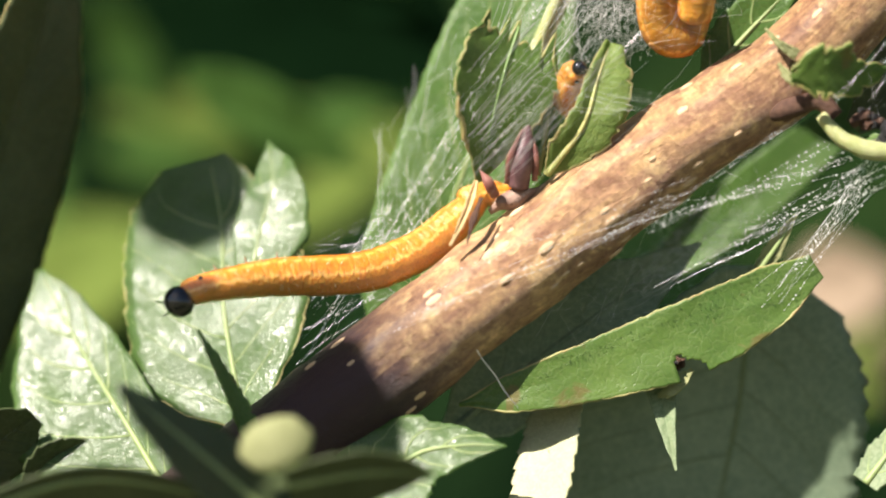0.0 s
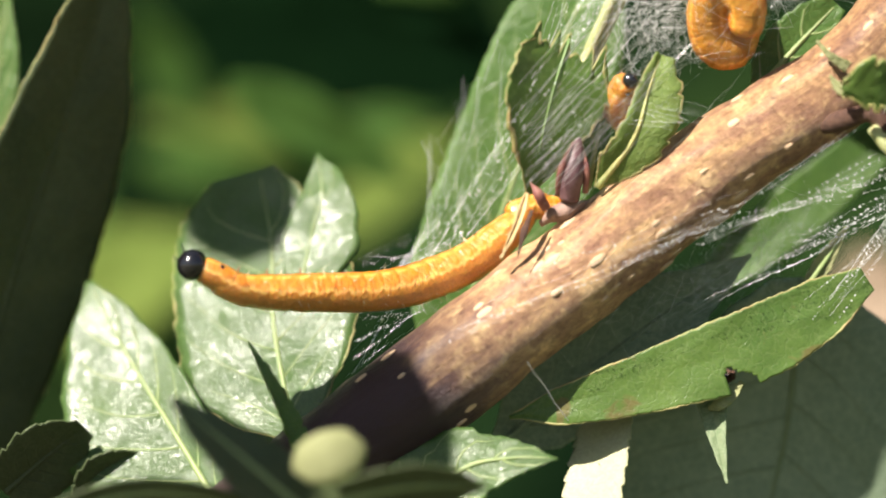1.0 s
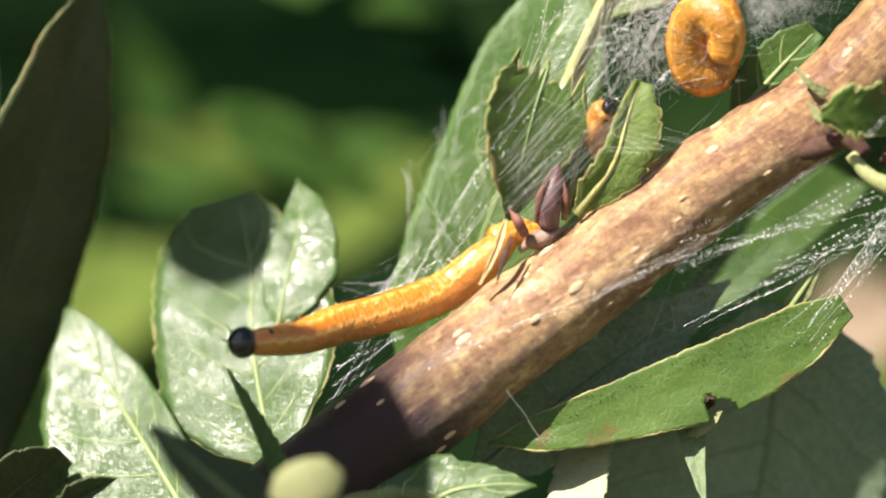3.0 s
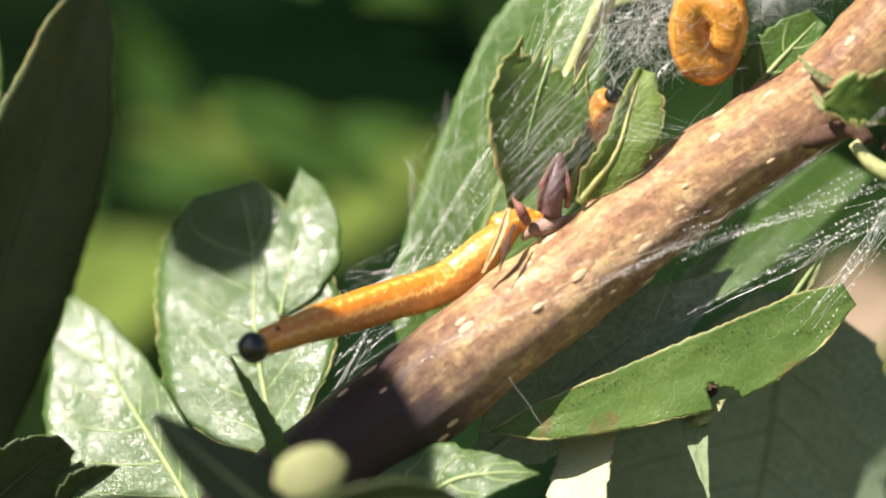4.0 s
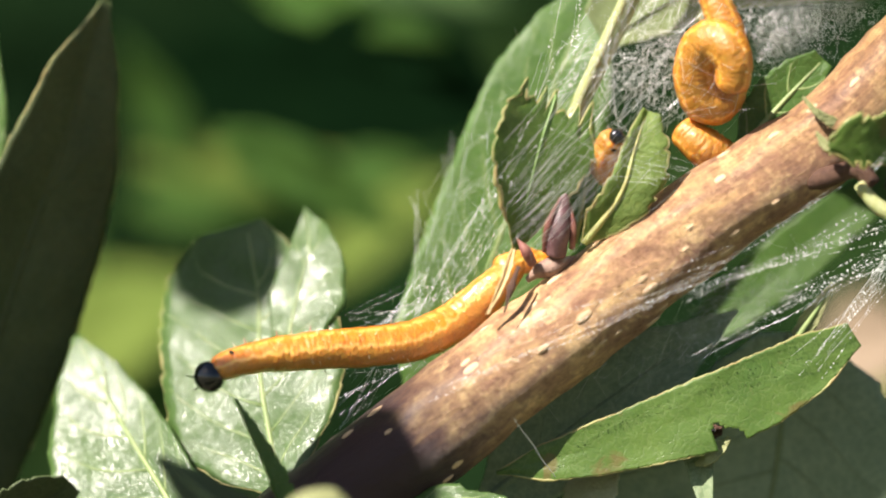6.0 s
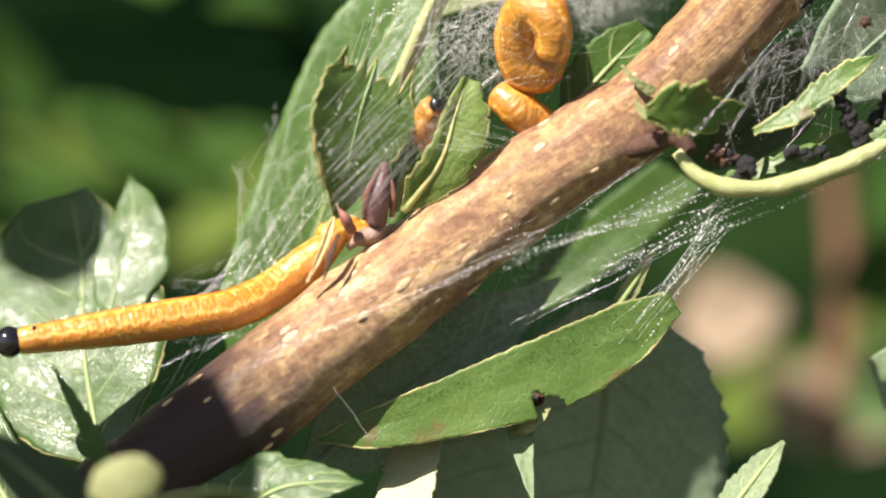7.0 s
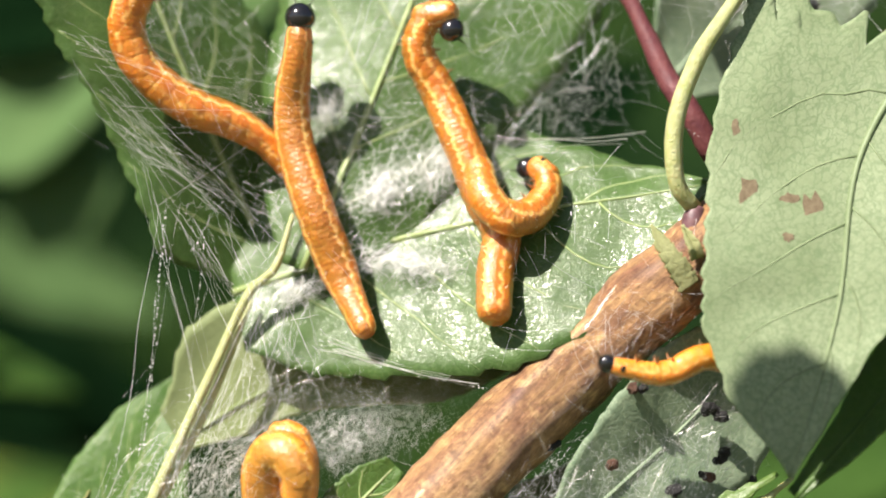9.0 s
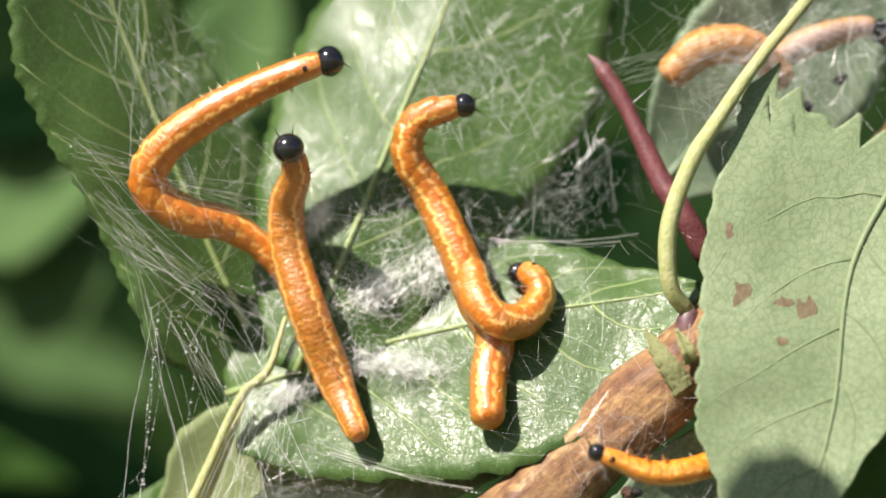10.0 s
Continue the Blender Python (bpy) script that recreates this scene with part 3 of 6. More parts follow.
    # Added leaf: its dark colour stands for the shaded wedge beside the twig.
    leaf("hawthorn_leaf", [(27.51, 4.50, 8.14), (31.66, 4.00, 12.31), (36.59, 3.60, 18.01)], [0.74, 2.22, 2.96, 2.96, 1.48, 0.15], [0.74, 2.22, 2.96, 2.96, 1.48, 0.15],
         SHADED_OLIVE, "small added leaf, coloured dark for the twig's shade", teeth=(9, 0.08), seed=41, veins=0, vein_mat=SHADED_OLIVE)
    leaf("hawthorn_leaf", [(42.48, 8.50, 43.49), (48.12, 8.50, 50.71), (54.73, 9.00, 56.92), (60.49, 9.00, 62.29)], [2.22, 5.92, 7.03, 6.29, 4.07, 0.00], [2.22, 6.29, 7.77, 7.40, 4.44, 0.00],
         DULL, "dull green leaf under matted silk", teeth=(12, 0.06), fold=4, roll=-20, ripple=0.5, seed=7, aim=(0.3, -0.93, -0.1), veins=0, vein_mat=DULL)
    leaf("hawthorn_leaf", [(14.24, 15.00, -2.36), (20.64, 15.00, 2.64), (27.04, 15.00, 8.04), (32.00, 16.00, 12.50)], [0.74, 1.85, 2.22, 2.07, 1.48, 0.15], [0.74, 1.85, 2.07, 1.85, 1.33, 0.15], GREEN, "sunlit green leaf some way behind the twig", teeth=(14, 0.06), seed=44, aim=(0.0, -0.97, 0.2), veins=0, vein_mat=GREEN, vein_r=0.06)
    leaf("hawthorn_leaf", [(0.23, 5.00, -12.50), (6.68, 5.00, -7.18), (12.36, 4.60, -2.99), (17.26, 4.40, 0.42)], [0.74, 2.96, 4.07, 4.07, 3.33, 1.48, 0.15], [0.74, 2.96, 4.07, 3.70, 2.96, 1.48, 0.15], DULL, "grey-green leaf in the shade of the twig", teeth=(12, 0.06), seed=48, veins=5, vein_mat=DULL)
    leaf("hawthorn_leaf", [(17.41, 3.00, 11.12), (20.03, 3.00, 14.13), (22.87, 3.20, 17.10)], [0.55, 1.92, 2.22, 1.92, 0.96], [0.55, 1.48, 1.85, 1.48, 0.74], GREEN, "small green leaf tucked behind the twig", teeth=(8, 0.1), seed=8, veins=3)


def left_leaves():
    top = thing("hawthorn_leaf", (-13.20, 7.00, -12.63), "lobed glossy leaf with a yellowed margin, half in shade", "leaf", "leaves on the twig")
    leaf("", [(-12.81, 4.00, -12.62), (-14.68, 6.20, -4.55), (-15.27, 7.90, 1.58), (-16.48, 9.40, 6.96)], [0.37, 4.51, 6.58, 6.88, 6.95, 7.05, 6.95, 6.20, 3.60], [0.37, 3.11, 5.00, 6.00, 6.30, 5.60, 4.30, 2.80, 1.20],
         GLOSSY, "", teeth=(13, 0.05), fold=4, roll=-3, ripple=0.28, seed=9, aim=(-0.245, -0.88, 0.40), veins=6, rim=RIM_BROWN, vein_r=0.07, parent=top, blade_name="main_lobe")
    lobe_centre, lobe_face = Vector((-15.02, 7.20, -1.11)), Vector((-0.245, -0.88, 0.40)).normalized()

    def on_lobe(p):
        q = Vector(p) - lobe_centre
        return (p[0], lobe_centre.y - (lobe_face.x * q.x + lobe_face.z * q.z) / lobe_face.y - 0.3, p[2])
    leaf("", [on_lobe(p) for p in ((-13.09, 5.40, -3.01), (-12.33, 6.60, 1.57), (-11.69, 7.30, 4.65), (-12.21, 8.30, 7.61))], [0.05, 1.50, 2.03, 1.78, 1.26, 0.00], [0.05, 2.50, 3.60, 3.00, 1.60, 0.00],
         GLOSSY, "", teeth=(6, 0.06), fold=1, roll=0, ripple=0.3, seed=10, aim=(-0.245, -0.88, 0.40), veins=3, vein_r=0.04, parent=top, blade_name="pointed_lobe")
    leaf("hawthorn_leaf", [(-16.56, 0.80, -18.24), (-20.78, 3.60, -12.08), (-24.72, 6.20, -6.49), (-28.25, 8.80, -0.82)], [2.22, 5.18, 7.03, 7.40, 5.55, 3.33, 0.37], [1.11, 1.85, 2.59, 2.74, 2.59, 1.78, 0.22],
         GLOSSY, "glossy green leaf with sharply lit ribs", teeth=(14, 0.05), fold=4, roll=-3, ripple=0.32, seed=11, aim=(-0.24, -0.88, 0.41), veins=6)
    # This leaf and the two small dark ones below carry shade in their colour.
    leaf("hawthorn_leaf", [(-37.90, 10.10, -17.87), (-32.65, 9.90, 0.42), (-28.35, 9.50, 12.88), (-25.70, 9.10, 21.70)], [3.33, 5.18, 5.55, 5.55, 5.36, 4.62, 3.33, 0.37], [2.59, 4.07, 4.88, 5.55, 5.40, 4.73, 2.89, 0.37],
         SHADED_OLIVE, "leaf turned away from the sun, its shade put into olive colour", teeth=(24, 0.04), fold=8, roll=38, curl=-0.1, ripple=0.3, seed=12, veins=7, vein_mat=SHADED_OLIVE, rim=RIM_BROWN, rim_r=0.06)
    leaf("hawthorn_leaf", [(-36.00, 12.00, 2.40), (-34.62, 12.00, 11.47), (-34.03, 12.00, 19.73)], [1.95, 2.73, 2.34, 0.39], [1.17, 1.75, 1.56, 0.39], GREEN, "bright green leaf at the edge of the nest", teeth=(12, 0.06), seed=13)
    leaf("hawthorn_leaf", [(-32.47, 3.00, -15.37), (-29.84, 3.00, -13.11), (-27.20, 3.00, -11.05)], [2.00, 3.20, 3.60, 3.00, 1.10], [2.00, 3.00, 3.10, 2.40, 1.00], SHADED_OLIVE, "small leaf coloured dark for deep shade", teeth=(5, 0.14), seed=14, roll=40, vein_mat=SHADED_OLIVE)
    leaf("hawthorn_leaf", [(-27.35, 4.00, -16.21), (-25.46, 4.00, -14.13), (-23.38, 4.00, -13.00)], [1.50, 2.40, 2.60, 1.80, 0.60], [1.50, 2.00, 2.00, 1.50, 0.50], SHADED_OLIVE, "small leaf coloured dark for deep shade", teeth=(5, 0.14), seed=15, roll=40, vein_mat=SHADED_OLIVE)


def lower_leaves():
    leaf("hawthorn_leaf", [(-6.33, -3.00, -17.78), (-2.32, -3.40, -13.57), (1.12, -3.60, -12.65), (4.20, -3.80, -12.71)], [1.48, 3.33, 4.14, 3.26, 1.92, 1.04, 0.00], [2.22, 3.70, 4.07, 3.14, 2.22, 1.11, 0.00],
         GLOSSY, "green toothed leaf under the twig", teeth=(6, 0.22), fold=4, roll=-4, seed=16, ripple=0.3, aim=(-0.26, -0.88, 0.37), veins=4)
    leaf("hawthorn_leaf", [(1.04, 0.20, -10.18), (7.97, -0.40, -8.37), (14.98, -0.40, -6.09), (20.16, -0.20, -3.84), (24.55, 0.60, -1.22)], [0.07, 1.11, 1.63, 2.00, 2.29, 2.30, 2.05, 1.00], [0.15, 1.41, 1.92, 2.29, 2.74, 2.52, 1.92, 0.80],
         WORN, "long folded green leaf with a brown-edged bite", teeth=(26, 0.05), fold=2, roll=-6, ripple=0.3, seed=17, rim=RIM_BROWN, rim_r=0.075, veins=-1, rows=120, cols=18, holes=((0.60, 1.0, 0.035, 0.42), (0.575, 1.0, 0.02, 0.7)))
    leaf("hawthorn_leaf", [(20.96, 7.00, -1.11), (20.46, 9.50, -10.07), (19.00, 10.50, -17.94), (17.09, 11.00, -27.79)], [2.22, 7.03, 8.69, 9.43, 9.69, 9.43, 7.40, 2.22], [2.22, 7.03, 11.10, 13.61, 14.50, 14.43, 12.21, 2.22],
         DULL, "wide grey-green leaf underside in shade", teeth=(20, 0.09), fold=4, roll=-6, ripple=0.4, seed=18, veins=6, vein_mat=VEIN_DARK)
    # Added flap: its cream stands for the sunlit part of the wide leaf.
    leaf("hawthorn_leaf", [(6.92, 0.70, -9.27), (6.75, 0.50, -14.05), (6.58, 0.30, -19.20)], [2.07, 2.22, 2.29, 2.22, 1.85], [2.07, 2.22, 2.29, 2.22, 1.85], SUNLIT_CREAM, "added cream flap standing for the wide leaf's sunlit part", teeth=(8, 0.14), fold=2, roll=0, seed=55, aim=(-0.45, -0.66, 0.6), veins=-1)
    leaf("hawthorn_leaf", [(27.99, 2.00, -15.57), (30.24, 2.00, -12.58), (31.93, 2.00, -10.34)], [1.11, 1.48, 1.11, 0.15], [1.11, 1.48, 1.11, 0.15], UNDER, "small lit pale leaf below", teeth=(8, 0.14), seed=19, veins=3, aim=(-0.35, -0.85, 0.35))
    leaf("leaf_sliver", [(14.05, 0.50, -8.12), (14.70, 0.30, -11.82), (15.35, 0.10, -14.70)], [1.33, 0.96, 0.55, 0.07], [1.11, 0.74, 0.37, 0.00], UNDER, "narrow pale green leaf sliver hanging down", teeth=(5, 0.05), seed=20, veins=-1, aim=(-0.35, -0.85, 0.35))
    leaf("leaf_curl", [(13.93, 0.40, -9.37), (14.99, -0.20, -9.20), (16.21, 0.20, -7.74)], [0.15, 0.59, 0.67, 0.15], [0.15, 0.44, 0.44, 0.15], PALE, "yellowed curl at the bitten leaf edge", teeth=(4, 0.2), seed=56, veins=-1, aim=(-0.3, -0.85, 0.4))
    leaf("leaf_sliver", [(20.99, 2.20, -1.38), (22.18, 1.80, 0.41), (23.27, 1.60, 2.27)], [0.52, 0.67, 0.44, 0.07], [0.59, 0.67, 0.37, 0.07], PALE, "curled pale leaf edge", teeth=(5, 0.12), seed=21, veins=0)
    leaf("hawthorn_leaf", [(7.67, 6.00, -1.11), (9.77, 6.00, -3.40), (11.30, 6.00, -5.00)], [1.11, 1.48, 1.11, 0.07], [2.22, 1.85, 1.11, 0.07], GREEN, "small shaded leaf tip below the twig", teeth=(4, 0.2), seed=22, veins=3)
    leaf("hawthorn_leaf", [(44.54, 6.00, -15.76), (41.85, 6.00, -9.24), (38.96, 6.00, -4.63)], [1.40, 2.05, 2.00, 1.00], [1.50, 2.05, 1.95, 1.00], UNDER, "grey-green rounded leaf lobe a little out of focus", teeth=(6, 0.05), seed=23, veins=3, vein_mat=UNDER)
    leaf("hawthorn_leaf", [(52.31, 6.00, -12.73), (48.05, 6.00, -8.49), (44.26, 6.00, -4.06)], [1.85, 2.25, 2.15, 1.15], [1.85, 2.25, 2.15, 1.15], UNDER, "grey-green rounded leaf lobe a little out of focus", teeth=(6, 0.05), seed=24, veins=3, vein_mat=UNDER)


def front_leaves():
    # The olive leaves here have their shade put into the colour.
    leaf("hawthorn_leaf", [(-9.52, -17.00, -16.40), (-14.55, -17.00, -12.04), (-19.30, -16.00, -8.20)], [2.77, 3.03, 2.89, 1.85, 0.30], [2.96, 2.89, 2.44, 1.48, 0.30], SHADED_OLIVE, "out-of-focus leaf in front of the twig, coloured dark for shade", teeth=(8, 0.06), fold=8, roll=48, seed=25, veins=0)
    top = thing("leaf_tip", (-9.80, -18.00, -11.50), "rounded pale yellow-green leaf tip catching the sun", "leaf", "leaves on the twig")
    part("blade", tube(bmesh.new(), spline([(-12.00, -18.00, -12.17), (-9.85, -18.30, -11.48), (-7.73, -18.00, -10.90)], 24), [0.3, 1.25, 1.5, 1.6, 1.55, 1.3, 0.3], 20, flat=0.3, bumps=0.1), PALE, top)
    leaf("hawthorn_leaf", [(-9.19, -17.00, -14.05), (-4.83, -17.00, -13.31), (-0.54, -16.00, -13.39)], [1.63, 2.07, 2.22, 1.63, 0.15], [2.22, 3.33, 2.96, 1.85, 0.15], SHADED_OLIVE, "out-of-focus leaf in front of the twig, coloured dark for shade", teeth=(7, 0.1), fold=4, roll=44, seed=27, veins=0)
    leaf("hawthorn_leaf", [(-29.84, -14.00, -16.35), (-21.30, -14.00, -13.96), (-12.09, -14.00, -15.33)], [0.74, 1.26, 1.18, 0.37], [2.22, 3.33, 3.33, 1.11], SHADED_OLIVE, "leaf blade curving up from below, coloured dark for shade", teeth=(7, 0.03), fold=4, roll=40, seed=28, veins=0)
    leaf("leaf_spike", [(-12.08, -4.00, -12.62), (-13.31, -4.40, -9.71), (-14.38, -4.60, -7.53), (-15.69, -4.00, -5.17)], [0.89, 0.74, 0.52, 0.33, 0.00], [0.96, 0.89, 0.67, 0.44, 0.00], WORN, "narrow serrated olive leaf standing on edge", teeth=(9, 0.3), fold=20, roll=30, seed=29, veins=-1)


def chewed_leaves():
    leaf("chewed_leaf", [(4.60, -2.30, 13.40), (3.90, -2.80, 11.20), (3.10, -2.70, 8.00), (2.30, -1.60, 4.40)], [3.1, 4.0, 3.8, 3.2, 2.4, 1.3, 0.2], [2.7, 3.7, 3.6, 3.0, 2.0, 1.0, 0.2],
         WORN, "half-eaten dark green leaf with a tan torn margin", teeth=(7, 0.12), fold=8, roll=-24, ripple=0.4, seed=30, veins=3, rim=RIM_BROWN, rim_r=0.11, vein_mat=VEIN_SOFT, vein_r=0.04, torn=1.9, rags=3.4, cols=24)
    leaf("leaf_scale", [(2.13, -1.40, 4.37), (1.53, -2.80, 2.51), (0.47, -3.00, 0.18)], [0.15, 0.30, 0.26, 0.04], [0.15, 0.30, 0.22, 0.04], TAN, "dry curled stipule at the bud", teeth=(5, 0.3), seed=31, veins=-1)
    leaf("chewed_leaf", [(6.89, -1.60, 4.73), (8.98, -2.40, 7.88), (10.09, -2.00, 11.01), (11.04, -1.40, 13.32)], [0.22, 1.30, 1.30, 1.05, 0.80, 0.42], [0.22, 1.40, 2.20, 2.60, 2.20, 0.90],
         PALEGREEN, "gnawed leaf remnant with a yellow midrib", teeth=(8, 0.20), fold=3, ripple=0.4, seed=32, aim=(0.18, -0.97, -0.05), rim=RIM_BROWN, veins=0, vein_mat=RIM, vein_r=0.08)
    leaf("chewed_leaf", [(6.14, 0.00, 4.84), (6.82, 0.40, 8.19), (7.21, 1.00, 10.82)], [0.30, 0.89, 0.96, 0.22], [0.22, 0.74, 0.81, 0.22], GREEN, "narrow green leaf remnant", teeth=(7, 0.2), seed=33, veins=2)
    leaf("chewed_leaf", [(22.00, -4.00, 11.20), (24.30, -4.80, 11.30), (27.00, -4.60, 10.90), (29.70, -4.00, 11.20)], [0.8, 2.0, 2.4, 1.1, 0.7, 0.1], [0.5, 1.5, 1.8, 1.3, 0.8, 0.1],
         WORN, "ragged dark leaf remnant at the node with a pale spiny edge", teeth=(3, 0.40), fold=6, roll=8, ripple=0.5, aim=(0.42, -0.86, -0.28), seed=34, veins=-1, rim=RIM, rim_r=0.09)
    leaf("leaf_scale", [(22.69, -3.60, 12.41), (21.48, -3.80, 13.20), (20.69, -3.60, 14.15)], [0.37, 0.30, 0.18, 0.04], [0.44, 0.33, 0.18, 0.04], PALE, "pale curved stipule at the node", teeth=(4, 0.2), seed=35, veins=-1)
    leaf("leaf_scale", [(23.03, -4.00, 11.31), (22.18, -4.40, 10.93), (21.46, -4.20, 11.84)], [0.33, 0.44, 0.33, 0.04], [0.33, 0.44, 0.30, 0.04], PALE, "pale jagged stipule at the node", teeth=(4, 0.4), seed=36, veins=-1)
    leaf("chewed_leaf", [(29.12, -3.00, 10.25), (32.01, -3.40, 11.16), (34.61, -3.20, 13.18), (37.27, -2.60, 14.98)], [0.15, 0.81, 1.04, 0.96, 0.15], [0.37, 0.74, 0.89, 0.67, 0.07],
         WORN, "narrow leaf remnant with gnawed edges", teeth=(7, 0.4), fold=4, seed=37, aim=(-0.25, -0.88, 0.36), veins=-1, rim=RIM, rim_r=0.07)
    top = thing("chewed_leaf", (24.16, -3.40, 8.49), "skeletonised leaf reduced to a curved pale green rib", "leaf", "leaves on the twig")
    part("rib", tube(bmesh.new(), spline([(24.27, -3.40, 8.60), (25.77, -3.80, 6.96), (28.66, -4.00, 6.17), (32.72, -3.60, 6.89), (37.58, -3.00, 8.98), (43.30, -2.00, 12.51), (48.74, -1.00, 16.29)], 40),
         [0.45, 0.6, 0.62, 0.55, 0.55, 0.55, 0.25], 14, bumps=0.3), STALK, top)
    leaf("", [(26.22, -2.60, 7.41), (31.01, -2.40, 8.07), (37.77, -1.60, 10.30), (47.69, -0.60, 16.30)], [0.37, 0.96, 0.81, 1.33, 1.48, 1.11, 0.22], [0.30, 0.74, 0.96, 1.04, 1.11, 0.59, 0.15], WORN, "", teeth=(12, 0.5), fold=3, ripple=0.4, seed=38, aim=(-0.3, -0.85, 0.4), veins=-1, parent=top, blade_name="ragged_blade")


def right_leaf():
    """The torn pale underside that hangs in front on the upper twig."""
    mid = [(56.35, -3.60, 43.58), (52.36, -5.00, 36.34), (50.70, -6.40, 26.77), (47.46, -7.00, 16.21)]
    wl, wr = [4.07, 7.40, 7.80, 6.60, 4.40, 2.40, 1.20, 0.10], [12.21, 10.80, 9.91, 9.35, 9.20, 8.60, 5.80, 0.22]
    top = leaf("hawthorn_leaf", mid, wl, wr, UNDER, "pale grey-green leaf underside with brown feeding holes", teeth=(17, 0.05), fold=4, roll=10, ripple=0.35, seed=40, torn=2.4, rags=5.6, cols=40, veins=5, vein_mat=VEIN_DARK, vein_r=0.085)
    surface, total = blade_surface(mid, wl, wr, 4, 10, 0.0, 0.35, (17, 0.05), 40, torn=2.4, rags=5.6)
    for p, w, h in (((45.25, -5.60, 34.70), 0.5, 0.95), ((47.85, -5.60, 34.06), 0.45, 0.5), ((49.49, -5.60, 33.34), 0.55, 0.95), ((44.48, -5.60, 38.61), 0.25, 0.5), ((47.71, -5.60, 31.87), 0.3, 0.3)):
        best = min((((surface(i / 60, j / 24)[0] - Vector(p)).length, i / 60, j / 24) for i in range(61) for j in range(-24, 25)), key=lambda q: q[0])
        q, up = surface(best[1], best[2])
        bm = bmesh.new()
        rng = random.Random(int(p[0] * 10))
        ring = []
        for k in range(14):
            a = 2 * math.pi * k / 14
            r = 1 + 0.35 * rng.uniform(-1, 1)
            ring.append(bm.verts.new(mm(q + Vector((w * r * math.cos(a) * 1.2, 0, h * r * math.sin(a) * 1.1)) + up * 0.13)))
        f = bm.faces.new(ring)
        ext = bmesh.ops.extrude_face_region(bm, geom=[f])
        bmesh.ops.translate(bm, vec=Vector((0, 0.00012, 0)), verts=[v for v in ext["geom"] if isinstance(v, bmesh.types.BMVert)])
        part("feeding_scar", bm, DEAD, top, "brown papery feeding scar", smooth=False)
    leaf("hawthorn_leaf", [(49.93, 4.00, 15.00), (53.83, 4.00, 19.24), (60.11, 4.00, 26.59)], [0.74, 1.48, 2.59, 2.96], [0.37, 1.48, 2.22, 2.96], GREEN, "dark leaf in the shade of the torn one", teeth=(7, 0.05), roll=-30, seed=45, vein_mat=GREEN, veins=0)


def stalks():
    top = thing("leaf_stalk", (41.68, -4.00, 33.79), "bent yellow-green leaf stalk above the twig", "stalk")
    part("stalk", tube(bmesh.new(), spline([(42.12, -2.60, 33.83), (40.79, -3.60, 35.47), (40.66, -4.20, 39.28), (42.07, -4.40, 43.34), (43.84, -4.20, 46.17), (46.79, -3.00, 50.33), (50.94, -1.50, 55.40), (54.39, 0.00, 59.81)], 44),
         [0.55, 0.6, 0.56, 0.46, 0.42, 0.44, 0.46], 12), STALK, top)
    part("base", tube(bmesh.new(), spline([(42.03, -2.40, 32.07), (42.04, -2.60, 32.98), (42.27, -2.60, 33.98)], 8), [0.9, 0.7, 0.5], 10, bumps=0.2), BUD, top, "dark joint of the stalk")
    top = thing("red_stalk", (41.93, 0.00, 41.46), "reddish-purple leaf stalk with a dark pointed end", "stalk")
    part("stalk", tube(bmesh.new(), spline([(43.90, -0.20, 37.60), (42.33, -0.60, 40.22), (40.62, 0.00, 43.16), (38.46, 0.60, 47.97), (36.97, 1.00, 50.58)], 24), [0.85, 0.8, 0.62, 0.5], 12, bumps=0.12), STALK_RED, top)
    part("tip", tube(bmesh.new(), spline([(37.04, 1.00, 50.43), (36.59, 1.00, 50.89), (36.06, 1.00, 51.42)], 6), [0.48, 0.3, 0.06], 10), BUD, top, "dark pointed tip")
    leaf("leaf_scale", [(41.60, -4.20, 28.65), (40.38, -4.60, 30.45), (38.99, -4.20, 32.59)], [0.96, 0.89, 0.74, 0.07], [0.89, 0.81, 0.59, 0.07], PALE, "crumpled yellow-green stipule beside the stalk", teeth=(6, 0.35), fold=16, seed=46, veins=-1)
    leaf("leaf_scale", [(41.98, -4.20, 30.48), (41.71, -4.60, 31.18), (41.05, -4.20, 32.49)], [0.52, 0.59, 0.37, 0.07], [0.52, 0.52, 0.37, 0.07], PALE, "crumpled yellow-green stipule beside the stalk", teeth=(4, 0.35), seed=47, veins=-1)
    top = thing("bud", (4.98, -1.80, 4.50), "dark purple pointed bud in the leaf axil", "bud")
    part("core", tube(bmesh.new(), spline([(4.92, -1.40, 4.07), (5.05, -2.00, 5.52), (5.34, -2.00, 6.98), (5.57, -1.60, 8.39)], 18), [0.7, 0.82, 0.55, 0.04], 12, bumps=0.1), BUD, top)
    for a, b, c in (((4.18, -1.60, 4.25), (4.34, -2.60, 5.87), (5.14, -2.40, 7.77)), ((5.94, -1.60, 4.43), (5.99, -2.20, 5.88), (5.74, -2.00, 7.50))):
        part("bud_scale", tube(bmesh.new(), spline([a, b, c], 12), [0.2, 0.24, 0.05], 8, flat=0.5), BUD_RED, top, "pinkish bud scale")
    top = thing("bud", (2.78, -2.00, 4.24), "small reddish bud remnant on the twig", "bud")
    part("core", tube(bmesh.new(), spline([(3.44, -1.80, 3.51), (2.85, -2.40, 4.34), (2.34, -2.20, 5.15)], 8), [0.24, 0.26, 0.06], 10, bumps=0.3), BUD_RED, top)
